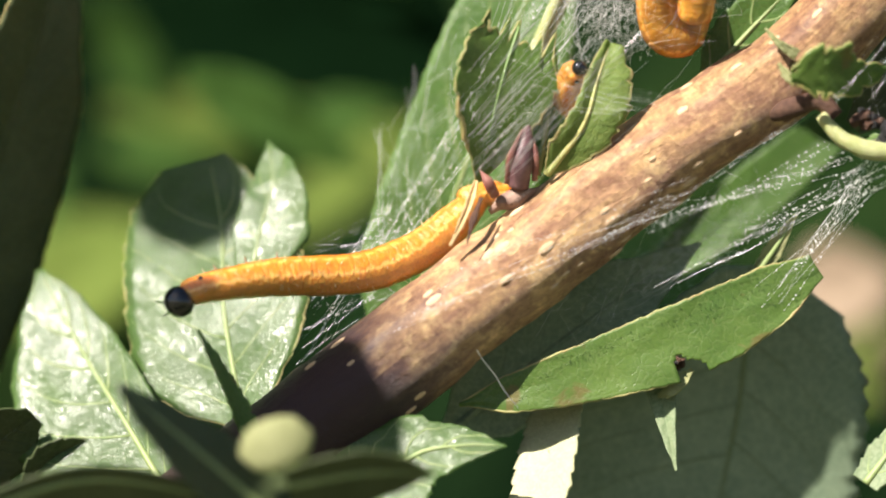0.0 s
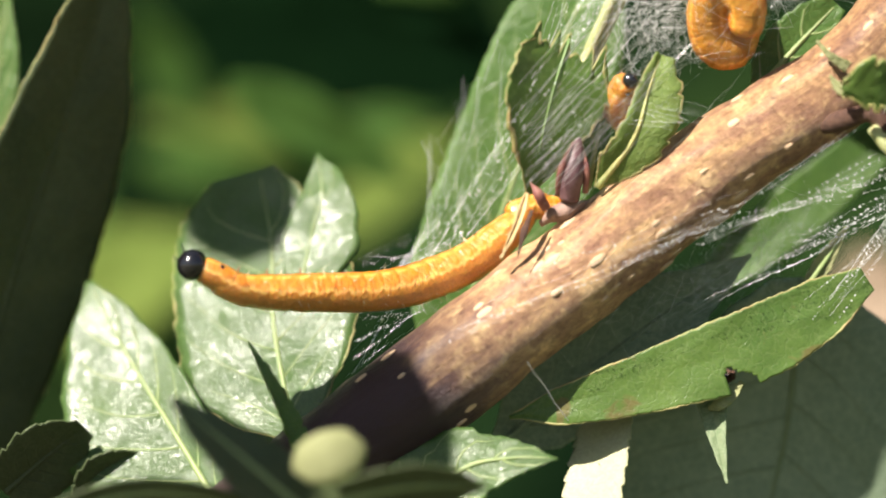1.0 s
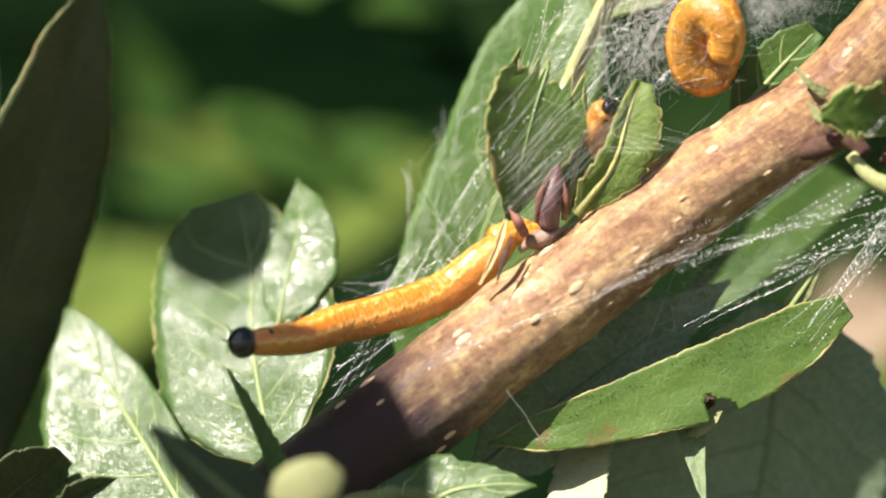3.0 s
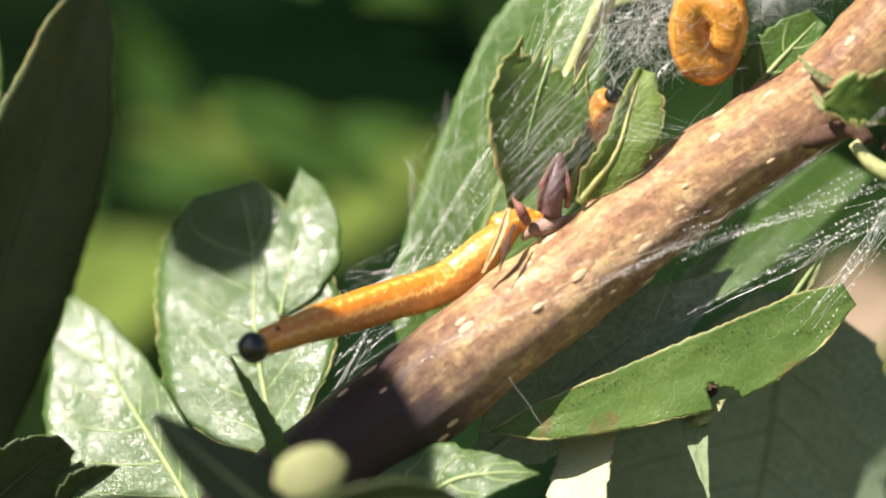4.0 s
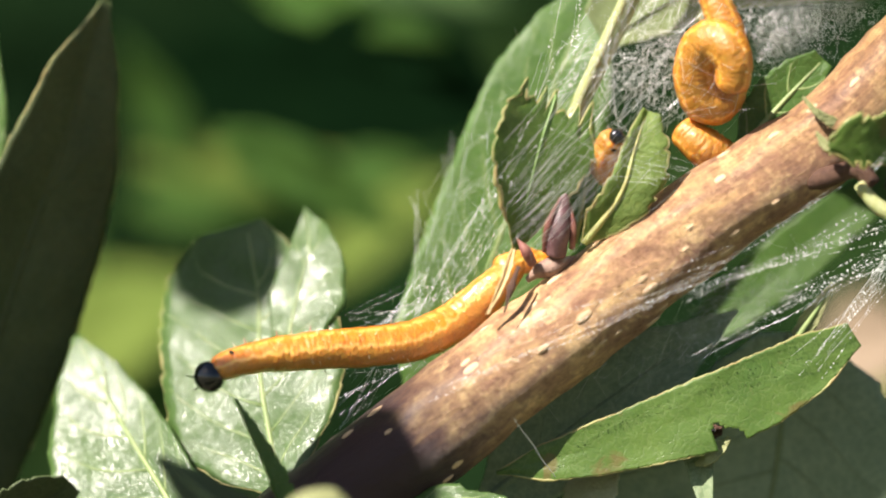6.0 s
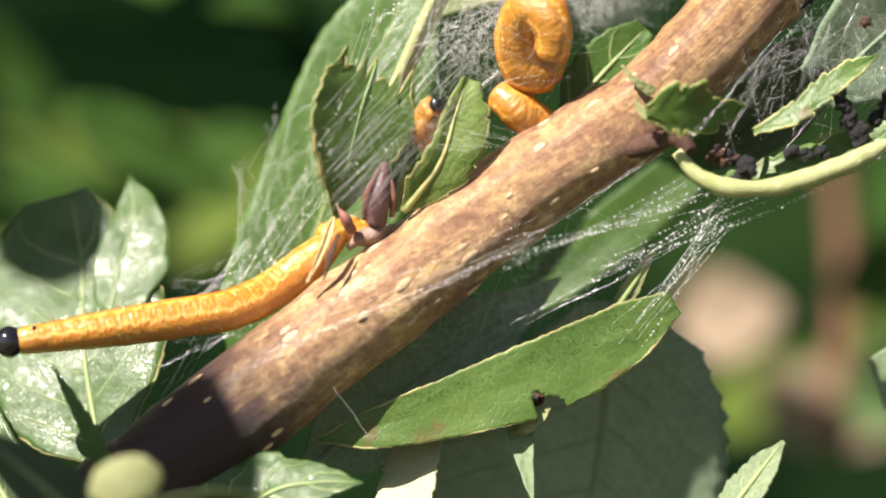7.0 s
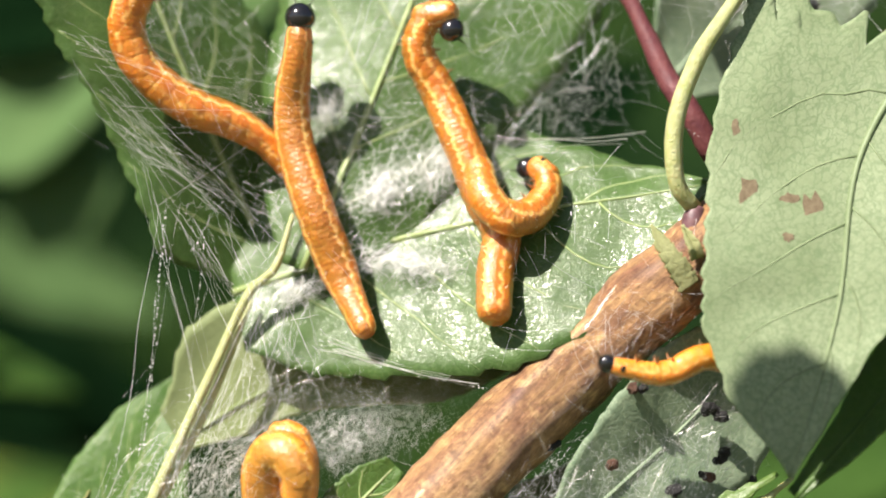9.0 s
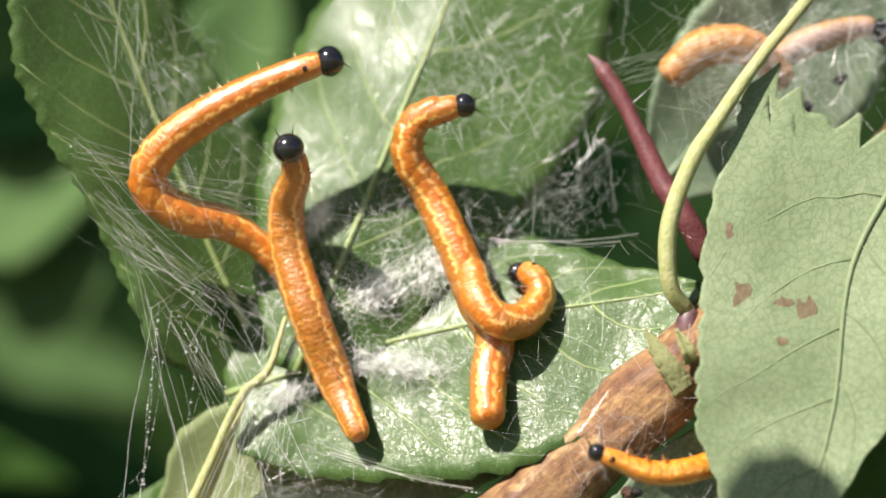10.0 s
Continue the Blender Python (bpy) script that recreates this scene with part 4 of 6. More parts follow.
    part("cushion", tube(bmesh.new(), spline([(3.09, -0.80, 2.39), (4.44, -1.20, 3.12), (6.48, -0.80, 4.01)], 12), [0.3, 0.75, 0.3], 14, bumps=0.5), CUSHION, top, "swollen bark cushion")
    top = thing("bract_shadow_leaf", (1.96, -3.00, 4.04), "brown shrivelled bract lying on the twig", "leaf")
    part("blade", tube(bmesh.new(), spline([(2.48, -2.80, 3.31), (1.96, -3.50, 1.92), (1.52, -3.70, 0.33)], 10), [0.1, 0.3, 0.04], 8, flat=0.25, bumps=0.15), FRASS_BROWN, top)


def shading_leaves():
    """Unseen foliage added towards the sun, on shoots of its own, to cast shadows on the twig, the lobed leaf and
    others.
    """
    leaves = (((-6.60, -2.00, -11.00), -52, 3.9, 50), ((-18.77, 9.00, 6.40), -50, 4.1, 51), ((-11.48, -2.00, -13.13), -56, 5.0, 52), ((-17.40, -17.00, -12.04), -58, 5.2, 53), ((49.20, -6.50, 17.60), -60, 4.3, 54))
    d = Vector((0.35, 0.25, 0.9)).normalized()
    low, high, right = Vector((-60.0, -58.0, 4.0)), Vector((-114.0, -56.0, 130.0)), Vector((24.0, -63.0, 66.0))
    for p, y, r, sd in leaves:
        c = Vector(p) + TO_SUN * ((y - p[1]) / TO_SUN.y)
        base = c - d * r * 1.15
        joint = {51: high, 54: right}.get(sd, low)
        leaf("hawthorn_leaf", [base, c, c + d * r * 1.1], [r * 0.5, r * 0.95, r, r * 0.8, r * 0.3], [r * 0.5, r * 0.9, r, r * 0.85, r * 0.3], SHADED_OLIVE,
             "unseen leaf added towards the sun to cast shade", teeth=(7, 0.08), seed=sd, veins=3, face=tuple(-TO_SUN), group="leaves towards the sun",
             petiole=[base, base + d * 9 + Vector((-7, 0, 6)), joint] if sd == 51 else [base, base.lerp(joint, 0.5) + Vector((2, 0, -4)), joint])
    # Stems added only to hold these unseen leaves up.
    for joint, bends in ((low, ((-6, -2, -90), (-16, -4, -420), (-20, -6, -1004))), (high, ((-36, -2, -90), (-20, -4, -520), (-6, -6, -1130))), (right, ((60, -2, -20), (130, -4, -300), (150, -6, -1066)))):
        top = thing("shoot", joint, "unseen brown shoot added to hold the shading leaves", "twig")
        part("stem", tube(bmesh.new(), spline([joint, *(joint + Vector(b) for b in bends)], 30), [0.8, 1.8, 2.6], 10, bumps=0.2), BARK, top)


def far_leaves():
    # The dark ones carry the hedge's shade in their near-black green.
    spots = (((-3.80, 78.00, 45.50), 320, 120, 70, FARSOFT, "soft green leaf"), ((-9.50, 150.00, 40.50), 430, 75, -18, FARSOFT, "soft green leaf"), ((-37.61, 150.00, 23.28), 260, 48, 118, FARLEAF, "soft green leaf"), ((-42.55, 160.00, -2.70), 340, 115, 25, FARGOLD, "sunlit yellow-green leaf"), ((-53.01, 165.00, 1.48), 330, 80, 60, FARLEAF, "soft green leaf"),
             ((-12.01, 140.00, 14.75), 200, 45, 10, FARLEAF, "soft green leaf"), ((-11.53, 165.00, 8.51), 360, 50, 35, FARGOLD, "sunlit yellow-green leaf"), ((-24.16, 175.00, 16.35), 520, 40, -4, FARGOLD, "sunlit yellow-green leaf"),
             ((-29.63, 180.00, 11.07), 420, 55, -8, FARLEAF, "soft green leaf"), ((-44.41, 175.00, -12.95), 300, 80, -20, FARLEAF, "soft green leaf"), ((-18.69, 230.00, 30.12), 700, 150, -10, FARSHADE, "dark green leaf"),
             ((-11.89, 75.00, 27.07), 380, 46, -16, FARLEAF, "soft green leaf"), ((-2.69, 78.00, 22.86), 260, 60, -40, FARSHADE, "dark green leaf"), ((-15.46, 75.00, 11.69), 360, 60, -30, FARLEAF, "soft green leaf"),
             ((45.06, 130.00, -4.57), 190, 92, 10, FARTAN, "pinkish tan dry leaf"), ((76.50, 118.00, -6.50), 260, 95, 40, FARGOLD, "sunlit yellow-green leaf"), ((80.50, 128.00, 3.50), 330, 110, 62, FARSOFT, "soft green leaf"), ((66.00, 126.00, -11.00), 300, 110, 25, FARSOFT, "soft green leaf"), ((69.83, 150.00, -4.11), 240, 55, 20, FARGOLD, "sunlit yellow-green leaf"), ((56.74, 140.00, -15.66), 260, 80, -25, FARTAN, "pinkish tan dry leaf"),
             ((77.17, 170.00, 13.40), 330, 90, 35, FARLEAF, "soft green leaf"), ((54.00, 170.00, -14.56), 260, 60, 30, FARGOLD, "sunlit yellow-green leaf"), ((84.08, 190.00, 1.80), 300, 120, 60, FARSHADE, "dark green leaf"),
             ((-7.20, 75.00, 50.00), 340, 130, 20, FARSOFT, "soft green leaf"), ((-6.80, 75.00, 58.28), 300, 80, 10, FARSHADE, "dark green leaf"), ((-7.81, 75.00, 23.91), 260, 60, -20, FARSHADE, "dark green leaf"),
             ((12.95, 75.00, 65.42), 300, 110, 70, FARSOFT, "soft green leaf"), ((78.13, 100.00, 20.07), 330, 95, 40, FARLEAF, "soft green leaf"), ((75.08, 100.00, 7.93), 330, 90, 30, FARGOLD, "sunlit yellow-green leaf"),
             ((79.01, 110.00, -5.00), 360, 110, 25, FARLEAF, "soft green leaf"), ((64.40, 120.00, 1.42), 320, 90, 15, FARLEAF, "soft green leaf"), ((78.85, 90.00, 32.15), 320, 80, 35, FARLEAF, "soft green leaf"), ((69.82, 100.00, 11.01), 300, 70, 40, FARLEAF, "soft green leaf"), ((66.90, 100.00, 7.94), 300, 70, 10, FARSHADE, "dark green leaf"), ((48.20, 90.00, 54.39), 200, 80, 30, FARSHADE, "dark green leaf"))
    for k, (p, length, half, turn, mat, label) in enumerate(spots):
        f = 0.037 * (183 + p[1]) / 183
        c, L, w = Vector(p), length * f, half * f
        d = Vector((math.cos(radians(turn)), 0.15 * math.sin(k * 2.1), math.sin(radians(turn))))
        face = (-0.25 + 0.2 * math.sin(k), -0.93, 0.25)
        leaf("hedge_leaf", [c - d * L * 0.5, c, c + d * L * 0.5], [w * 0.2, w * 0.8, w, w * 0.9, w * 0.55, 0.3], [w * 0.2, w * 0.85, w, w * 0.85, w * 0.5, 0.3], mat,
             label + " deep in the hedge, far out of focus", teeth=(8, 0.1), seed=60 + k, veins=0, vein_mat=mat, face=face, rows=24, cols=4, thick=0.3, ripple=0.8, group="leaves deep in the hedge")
    top = thing("bramble_cane", (58.74, 140.00, -7.14), "reddish-brown cane far out of focus behind the twig", "cane")
    part("stem", tube(bmesh.new(), spline([(58.05, 140.00, -20.24), (59.72, 142.00, -0.61), (59.04, 146.00, 14.05)], 12), [1.5, 1.4, 1.0], 10), CANE, top)
    top = thing("bramble_cane", (78.96, 130.00, 13.21), "reddish-brown cane far out of focus behind the twig", "cane")
    part("stem", tube(bmesh.new(), spline([(74.41, 130.00, 11.29), (82.22, 130.00, 15.76), (94.72, 130.00, 26.05)], 12), [1.0, 1.8, 1.3], 10), STALK_RED, top)


rear_leaves()
left_leaves()
lower_leaves()
front_leaves()
chewed_leaves()
right_leaf()
stalks()
shading_leaves()
far_leaves()

# ---------------------------------------------------------------- larvae
MOVES = []


def segment_mesh(name, r0, r1, half, skin, k):
    """One body ring: a short creased barrel with rounded ends and swollen flanks along local z, in metres, set with pale bristles."""
    bm = bmesh.new()
    uv = bm.loops.layers.uv.verify()
    n, sides = 13, 30
    rings = []
    for i in range(n):
        z = -1 + 2 * i / (n - 1)
        r = (r0 + (r1 - r0) * (z + 1) / 2) * math.sqrt(1 - 0.24 * z * z - 0.4 * z ** 6)
        ring = []
        for j in range(sides):
            a = 2 * math.pi * j / sides
            flank = sum(math.exp(-((a - c) / 0.30) ** 2) for c in (1.75, 4.53))
            lump = noise.noise(Vector((math.cos(a) * 1.7, math.sin(a) * 1.7, z * 0.9 + k * 3.7)))
            q = r * (1.0 + 0.05 * flank * (1 - z * z) + 0.055 * lump) * 0.001
            ring.append(bm.verts.new((q * math.cos(a), q * math.sin(a), z * half * 0.001)))
        rings.append(ring)
    for i in range(n - 1):
        for j in range(sides):
            f = bm.faces.new((rings[i][j], rings[i][(j + 1) % sides], rings[i + 1][(j + 1) % sides], rings[i + 1][j]))
            for loop, (ii, jj) in zip(f.loops, ((i, j), (i, j + 1), (i + 1, j + 1), (i + 1, j))):
                loop[uv].uv = (jj / sides, (ii / (n - 1) - 0.5) * 2 * half + k * half / 1.45)
    bm.faces.new(list(reversed(rings[0])))
    bm.faces.new(rings[-1])
    rng = random.Random(k)
    bm.faces.ensure_lookup_table()
    picked = [bm.faces[row * sides + rng.randrange(sides)] for row in (3, 5, 7, 9)]
    bmesh.ops.inset_individual(bm, faces=picked, thickness=half * 0.00005)
    for f in picked:
        c = f.calc_center_median()
        for v in f.verts:
            v.co = c + (v.co - c) * 0.22
    for v in bmesh.ops.poke(bm, faces=picked)["verts"]:
        out = Vector((v.co.x, v.co.y, 0)).normalized()
        v.co += out * rng.uniform(0.0002, 0.0005) + Vector((rng.gauss(0, 0.00008), rng.gauss(0, 0.00008), rng.gauss(0, 0.00014)))
        for f in v.link_faces:
            f.material_index = 1
    me = bpy.data.meshes.new(name)
    bm.to_mesh(me)
    bm.free()
    for p in me.polygons:
        p.use_smooth = True
    me.materials.append(skin)
    me.materials.append(BRISTLE)
    return me


def piece(name, bm, material, parent, at=None):
    me = bpy.data.meshes.new(name)
    bm.to_mesh(me)
    bm.free()
    for p in me.polygons:
        p.use_smooth = True
    me.materials.append(material)
    ob = new(name, me)
    ob.parent = parent
    if at is not None:
        ob.matrix_basis = at
    return ob


def cone(length, r, bend=0.0, n=6):
    """A thin tapered spike along local z, in mm, returned in metres."""
    bm = bmesh.new()
    rings = []
    for i in range(5):
        f = i / 4
        rings.append([bm.verts.new(((bend * f * f + r * (1 - 0.85 * f) * math.cos(2 * math.pi * j / n)) * 0.001, r * (1 - 0.85 * f) * math.sin(2 * math.pi * j / n) * 0.001, length * f * 0.001)) for j in range(n)])
    for a, b in zip(rings, rings[1:]):
        for j in range(n):
            bm.faces.new((a[j], a[(j + 1) % n], b[(j + 1) % n], b[j]))
    bm.faces.new(list(reversed(rings[0])))
    bm.faces.new(rings[-1])
    return bm


def larva(label, r, shapes, belly=(0, -0.4, 1), skin=None, head=True, segs=22, head_r=1.06, tail=(0.5, 0.85), overlap=1.45):
    """A sawfly larva of rigid body rings. shapes: (seconds, points from tail to head); the rings follow the curve through them."""
    skin = skin or SKIN
    first = [Vector(p) for p in shapes[0][1]]
    top = thing("sawfly_larva", first[0], label, "larva", "sawfly larvae")
    belly = Vector(belly).normalized()
    base = Vector(first[0])
    widths = [r * w for w in (*tail, 1.0, 1.0, 1.0, 0.98, 0.93, 0.84, 0.66)]
    length = sum((b - a).length for a, b in zip(spline(first, 60), spline(first, 60)[1:])) - head_r * 0.7
    rings = []
    for i in range(segs):
        s = i / (segs - 1)
        half = length / segs * overlap
        me = segment_mesh("body_ring", along(widths, s - 1.2 / segs), along(widths, s + 1.2 / segs), half, skin, i)
        ob = new("body_ring", me)
        ob.parent = top
        rings.append(ob)
    pieces = list(rings)
    for i in (segs - 2, segs - 4, segs - 6):
        for side in (-0.45, 0.45):
            rr = along(widths, i / (segs - 1))
            m = Matrix.Rotation(side, 4, "Z") @ Matrix.Translation((rr * 0.0009, 0, 0)) @ Matrix.Rotation(radians(78), 4, "Y")
            piece("leg", cone(0.55, 0.11, 0.12), LEGS, rings[i], m)
    if head:
        bm = bmesh.new()
        bmesh.ops.create_uvsphere(bm, u_segments=24, v_segments=16, radius=head_r * 0.001)
        for v in bm.verts:
            v.co.z *= 0.92
            v.co.y *= 0.98
            if v.co.x > 0 and v.co.z > 0:
                v.co.x *= 0.94
        hd = piece("head", bm, BLACK, top)
        tagged(hd, "shiny round black head")
        for side in (-1, 1):
            piece("antenna", cone(0.75, 0.06, 0.1), BLACK, hd, Matrix.Translation((0.0003 * head_r, 0.00042 * side * head_r, 0.00078 * head_r)) @ Matrix.Rotation(radians(28 * -side), 4, "X") @ Matrix.Rotation(radians(35), 4, "Y"))
        for side in (-1, 1):
            bm = bmesh.new()
            bmesh.ops.create_uvsphere(bm, u_segments=8, v_segments=6, radius=0.00014)
            piece("neck_spot", bm, BLACK, rings[-1], Matrix.Translation((0.0, r * 0.00070 * side, 0.0002)) @ Matrix.Diagonal((1.6, 0.5, 1.2, 1)))
        pieces.append(hd)
    keys = {ob: [] for ob in pieces}
    for t, pts in shapes:
        line = spline(pts, 160)
        total = sum((b - a).length for a, b in zip(line, line[1:]))
        stop = 1 - (head_r * 0.62 + length / segs * 1.3) / total
        for k, ob in enumerate(pieces):
            x = (0.01 + (stop - 0.01) * k / (segs - 1)) * 160 if k < segs else 159.0
            i = min(int(x), 159)
            p = line[i].lerp(line[i + 1], x - i)
            tan = (line[min(i + 6, 160)] - line[max(i - 6, 0)]).normalized()
            b = (belly - tan * belly.dot(tan)).normalized()
            m = Matrix((b, tan.cross(b), tan)).transposed().to_4x4()
            m.translation = (p - base) * 0.001
            keys[ob].append((t, m))
    for ob in pieces:
        ob.matrix_basis = keys[ob][0][1]
        if len(shapes) > 1:
            MOVES.append((ob, keys[ob]))
    return top


def larvae():
    tail = [(3.81, 3.60, 3.62), (2.49, 3.40, 3.50), (1.16, 3.00, 2.14)]
    larva("bright orange larva with a black head, reaching off the twig", 1.38, [
        (0.0, tail + [(-1.46, 2.00, -0.04), (-5.34, 0.40, -1.52), (-10.41, -1.60, -1.80), (-13.96, -3.00, -2.25), (-15.91, -3.60, -2.72), (-17.00, -4.00, -3.47)]),
        (0.5, tail + [(-1.64, 2.00, -0.19), (-5.71, 0.40, -1.52), (-10.41, -1.60, -1.80), (-14.33, -3.00, -2.15), (-16.64, -3.60, -2.36), (-18.33, -4.00, -2.75)]),
        (0.7, tail + [(-1.83, 2.00, -0.34), (-6.08, 0.40, -1.74), (-10.77, -1.60, -2.16), (-14.69, -3.00, -2.15), (-17.18, -3.60, -1.41), (-18.88, -4.00, -0.61)]),
        (1.0, tail + [(-1.83, 2.00, -0.19), (-6.41, 0.40, -1.78), (-11.47, -1.60, -2.02), (-15.96, -3.00, -1.85), (-18.01, -3.60, -0.83), (-19.46, -4.00, -0.14)]),
        (1.2, tail + [(-1.83, 2.00, -0.19), (-5.71, 0.40, -1.67), (-9.67, -1.60, -1.43), (-14.33, -3.00, 0.04), (-17.90, -3.60, 2.03), (-19.53, -4.00, 2.78)]),
        (1.5, tail + [(-1.27, 2.00, 0.19), (-4.45, 0.40, -1.59), (-9.02, -1.60, -1.36), (-14.00, -3.00, 0.91), (-17.83, -3.60, 3.95), (-19.27, -4.00, 4.77)]),
        (1.8, tail + [(-0.90, 2.00, 0.41), (-4.52, 0.40, -1.44), (-10.00, -1.60, -0.26), (-14.06, -3.20, 3.01), (-15.98, -4.00, 6.62), (-16.95, -4.50, 8.08)]),
        (2.0, tail + [(-1.20, 2.00, 0.19), (-5.34, 0.40, -2.00), (-9.93, -1.60, -1.28), (-13.92, -3.50, 1.20), (-16.02, -4.40, 4.22), (-16.72, -5.00, 6.08)]),
        (2.2, tail + [(-1.53, 2.00, 0.04), (-6.19, 0.40, -1.74), (-9.86, -1.60, -2.16), (-12.43, -3.60, -2.10), (-15.80, -4.80, -1.04), (-17.29, -5.40, 0.07)]),
        (2.5, tail + [(-1.91, 2.00, -0.41), (-5.93, 0.40, -1.89), (-10.63, -1.60, -2.97), (-14.13, -3.70, -4.02), (-15.99, -4.70, -4.14), (-17.16, -5.30, -3.77)]),
        (2.7, tail + [(-1.91, 2.40, -0.41), (-5.94, 0.80, -1.75), (-9.36, -0.60, -2.62), (-12.35, -2.60, -3.61), (-14.68, -4.00, -3.94), (-16.22, -4.60, -3.75)]),
        (3.8, tail + [(-1.91, 2.40, -0.19), (-5.56, 0.60, -1.59), (-8.22, -1.40, -2.16), (-10.27, -4.00, -2.50), (-12.01, -6.00, -2.61), (-13.50, -7.20, -2.42)]),
        (4.0, tail + [(-1.91, 2.40, -0.41), (-5.34, 0.60, -1.52), (-7.96, -1.40, -2.31), (-10.63, -4.00, -3.15), (-12.84, -6.00, -3.97), (-14.15, -7.00, -4.52)]),
        (4.5, tail + [(-1.65, 2.40, -0.34), (-4.23, 0.80, -1.75), (-7.85, -1.40, -2.31), (-10.63, -4.00, -2.64), (-12.87, -6.00, -3.36), (-14.12, -7.00, -4.27)]),
        (4.6, tail + [(-1.65, 2.40, -0.34), (-4.23, 0.80, -1.60), (-7.50, -1.00, -1.80), (-11.03, -3.40, -1.85), (-14.08, -5.20, -1.72), (-15.63, -6.00, -1.43)]),
        (4.8, tail + [(-1.72, 2.40, -0.34), (-4.98, 0.80, -1.45), (-8.62, -0.60, -1.73), (-12.55, -2.40, -1.86), (-15.88, -4.00, -2.42), (-17.16, -4.60, -3.32)]),
        (5.0, tail + [(-1.57, 2.40, 0.04), (-4.60, 0.80, -1.23), (-7.89, -0.60, -1.66), (-11.82, -2.40, -1.79), (-14.68, -4.00, -2.42), (-15.77, -4.80, -4.00)]),
        (5.5, tail + [(-1.57, 2.40, -0.41), (-4.60, 0.80, -1.67), (-8.25, -0.60, -1.88), (-12.20, -2.20, -1.86), (-15.06, -3.80, -2.28), (-16.27, -4.40, -3.50)]),
        (6.8, tail + [(-1.72, 2.40, -0.04), (-4.42, 1.00, -1.38), (-7.73, 0.00, -1.96), (-12.54, -1.00, -2.79), (-17.35, -1.80, -4.36), (-19.05, -2.00, -4.68)]),
        (7.0, tail + [(-1.72, 2.40, -0.19), (-4.42, 1.00, -1.52), (-8.28, 0.00, -2.18), (-13.02, -1.00, -2.90), (-17.28, -1.80, -3.48), (-18.90, -2.00, -3.66)]),
        (10.0, tail + [(-1.72, 2.40, -0.19), (-4.42, 1.00, -1.67), (-8.28, 0.00, -2.26), (-13.02, -1.00, -3.05), (-17.28, -1.80, -3.62), (-18.90, -2.00, -3.84)])],
        belly=(0.1, 0.75, 0.65))
    # the one coiled above the twig
    coil = [(16.35, -2.30, 15.50), (16.35, -2.60, 16.60), (15.70, -2.40, 17.70), (14.80, -1.60, 17.90), (14.15, -0.60, 16.90), (14.10, 0.20, 15.40), (14.70, 0.70, 14.20), (15.70, 1.10, 14.10), (16.40, 1.70, 15.60), (16.50, 2.10, 17.80)]
    ends = ((0.0, [(16.25, 2.20, 19.56), (15.43, 2.40, 21.38)]), (2.5, [(16.25, 2.20, 19.63), (15.58, 2.40, 21.83)]), (4.5, [(16.17, 2.20, 19.78), (15.43, 2.40, 22.35)]), (5.5, [(16.02, 2.20, 19.93), (15.06, 2.40, 22.50)]),
            (7.0, [(15.95, 2.20, 19.63), (14.61, 2.40, 21.00)]), (7.5, [(15.80, 2.20, 19.48), (14.15, 2.20, 20.15)]), (7.9, [(15.88, 2.40, 19.12), (14.61, 2.60, 18.98)]), (10.0, [(15.88, 2.40, 19.05), (14.69, 2.60, 18.68)]))
    larva("soft orange larva coiled up behind the twig", 1.38, [(t, coil + end) for t, end in ends], belly=(0.2, 1, 0.1), segs=40, overlap=2.6, skin=SKIN_SOFT, head_r=0.72, tail=(0.8, 0.98))
    larva("small orange larva peeping out between gnawed leaves", 1.15, [(0.0, [(8.60, 1.50, 9.60), (8.30, 0.20, 9.90), (8.10, -0.90, 10.50), (8.40, -1.60, 11.30), (8.85, -2.40, 11.70)])], segs=10, head_r=0.55, belly=(1, 0, 0.2), tail=(0.9, 1.0), skin=SKIN_SOFT)
    larva("orange larva half hidden behind the twig", 1.25, [
        (0.0, [(16.41, 3.60, 9.63), (17.17, 3.80, 8.80), (18.20, 4.40, 8.13), (19.55, 5.00, 7.76), (21.11, 6.00, 7.77)]),
        (3.5, [(16.41, 3.60, 9.63), (17.17, 3.80, 8.80), (18.20, 4.40, 8.13), (19.55, 5.00, 7.76), (21.11, 6.00, 7.77)]),
        (5.5, [(14.22, 2.40, 11.77), (14.96, 2.20, 11.02), (16.09, 2.60, 10.36), (17.64, 4.60, 9.65), (19.58, 6.00, 8.91)]),
        (7.0, [(13.30, 1.60, 12.40), (14.10, 1.20, 11.70), (15.20, 1.60, 10.90), (16.60, 3.00, 10.00), (18.50, 4.60, 9.00)])], segs=18, overlap=2.4, head=False, skin=SKIN_SOFT, belly=(0, 1, 0.1), tail=(0.85, 1.0))
    hidden = [(16.25, 7.60, 4.00), (14.94, 5.60, 4.20), (13.45, 4.00, 4.80), (12.44, 3.60, 5.40)]
    out = [(14.25, 5.60, 6.62), (12.74, 2.60, 6.80), (11.45, -0.50, 7.41), (10.64, -2.60, 7.98)]
    larva("larva behind the twig with only its black head in view", 0.8, [(0.0, hidden), (6.6, hidden), (7.4, out), (10.0, out)], segs=8, head_r=0.68, belly=(0, 1, 0.1))
    # the four on the lobed leaf
    foot = [(20.50, 1.00, 26.60), (19.22, 2.40, 29.67), (17.43, 2.00, 34.14), (16.18, 2.60, 38.33)]
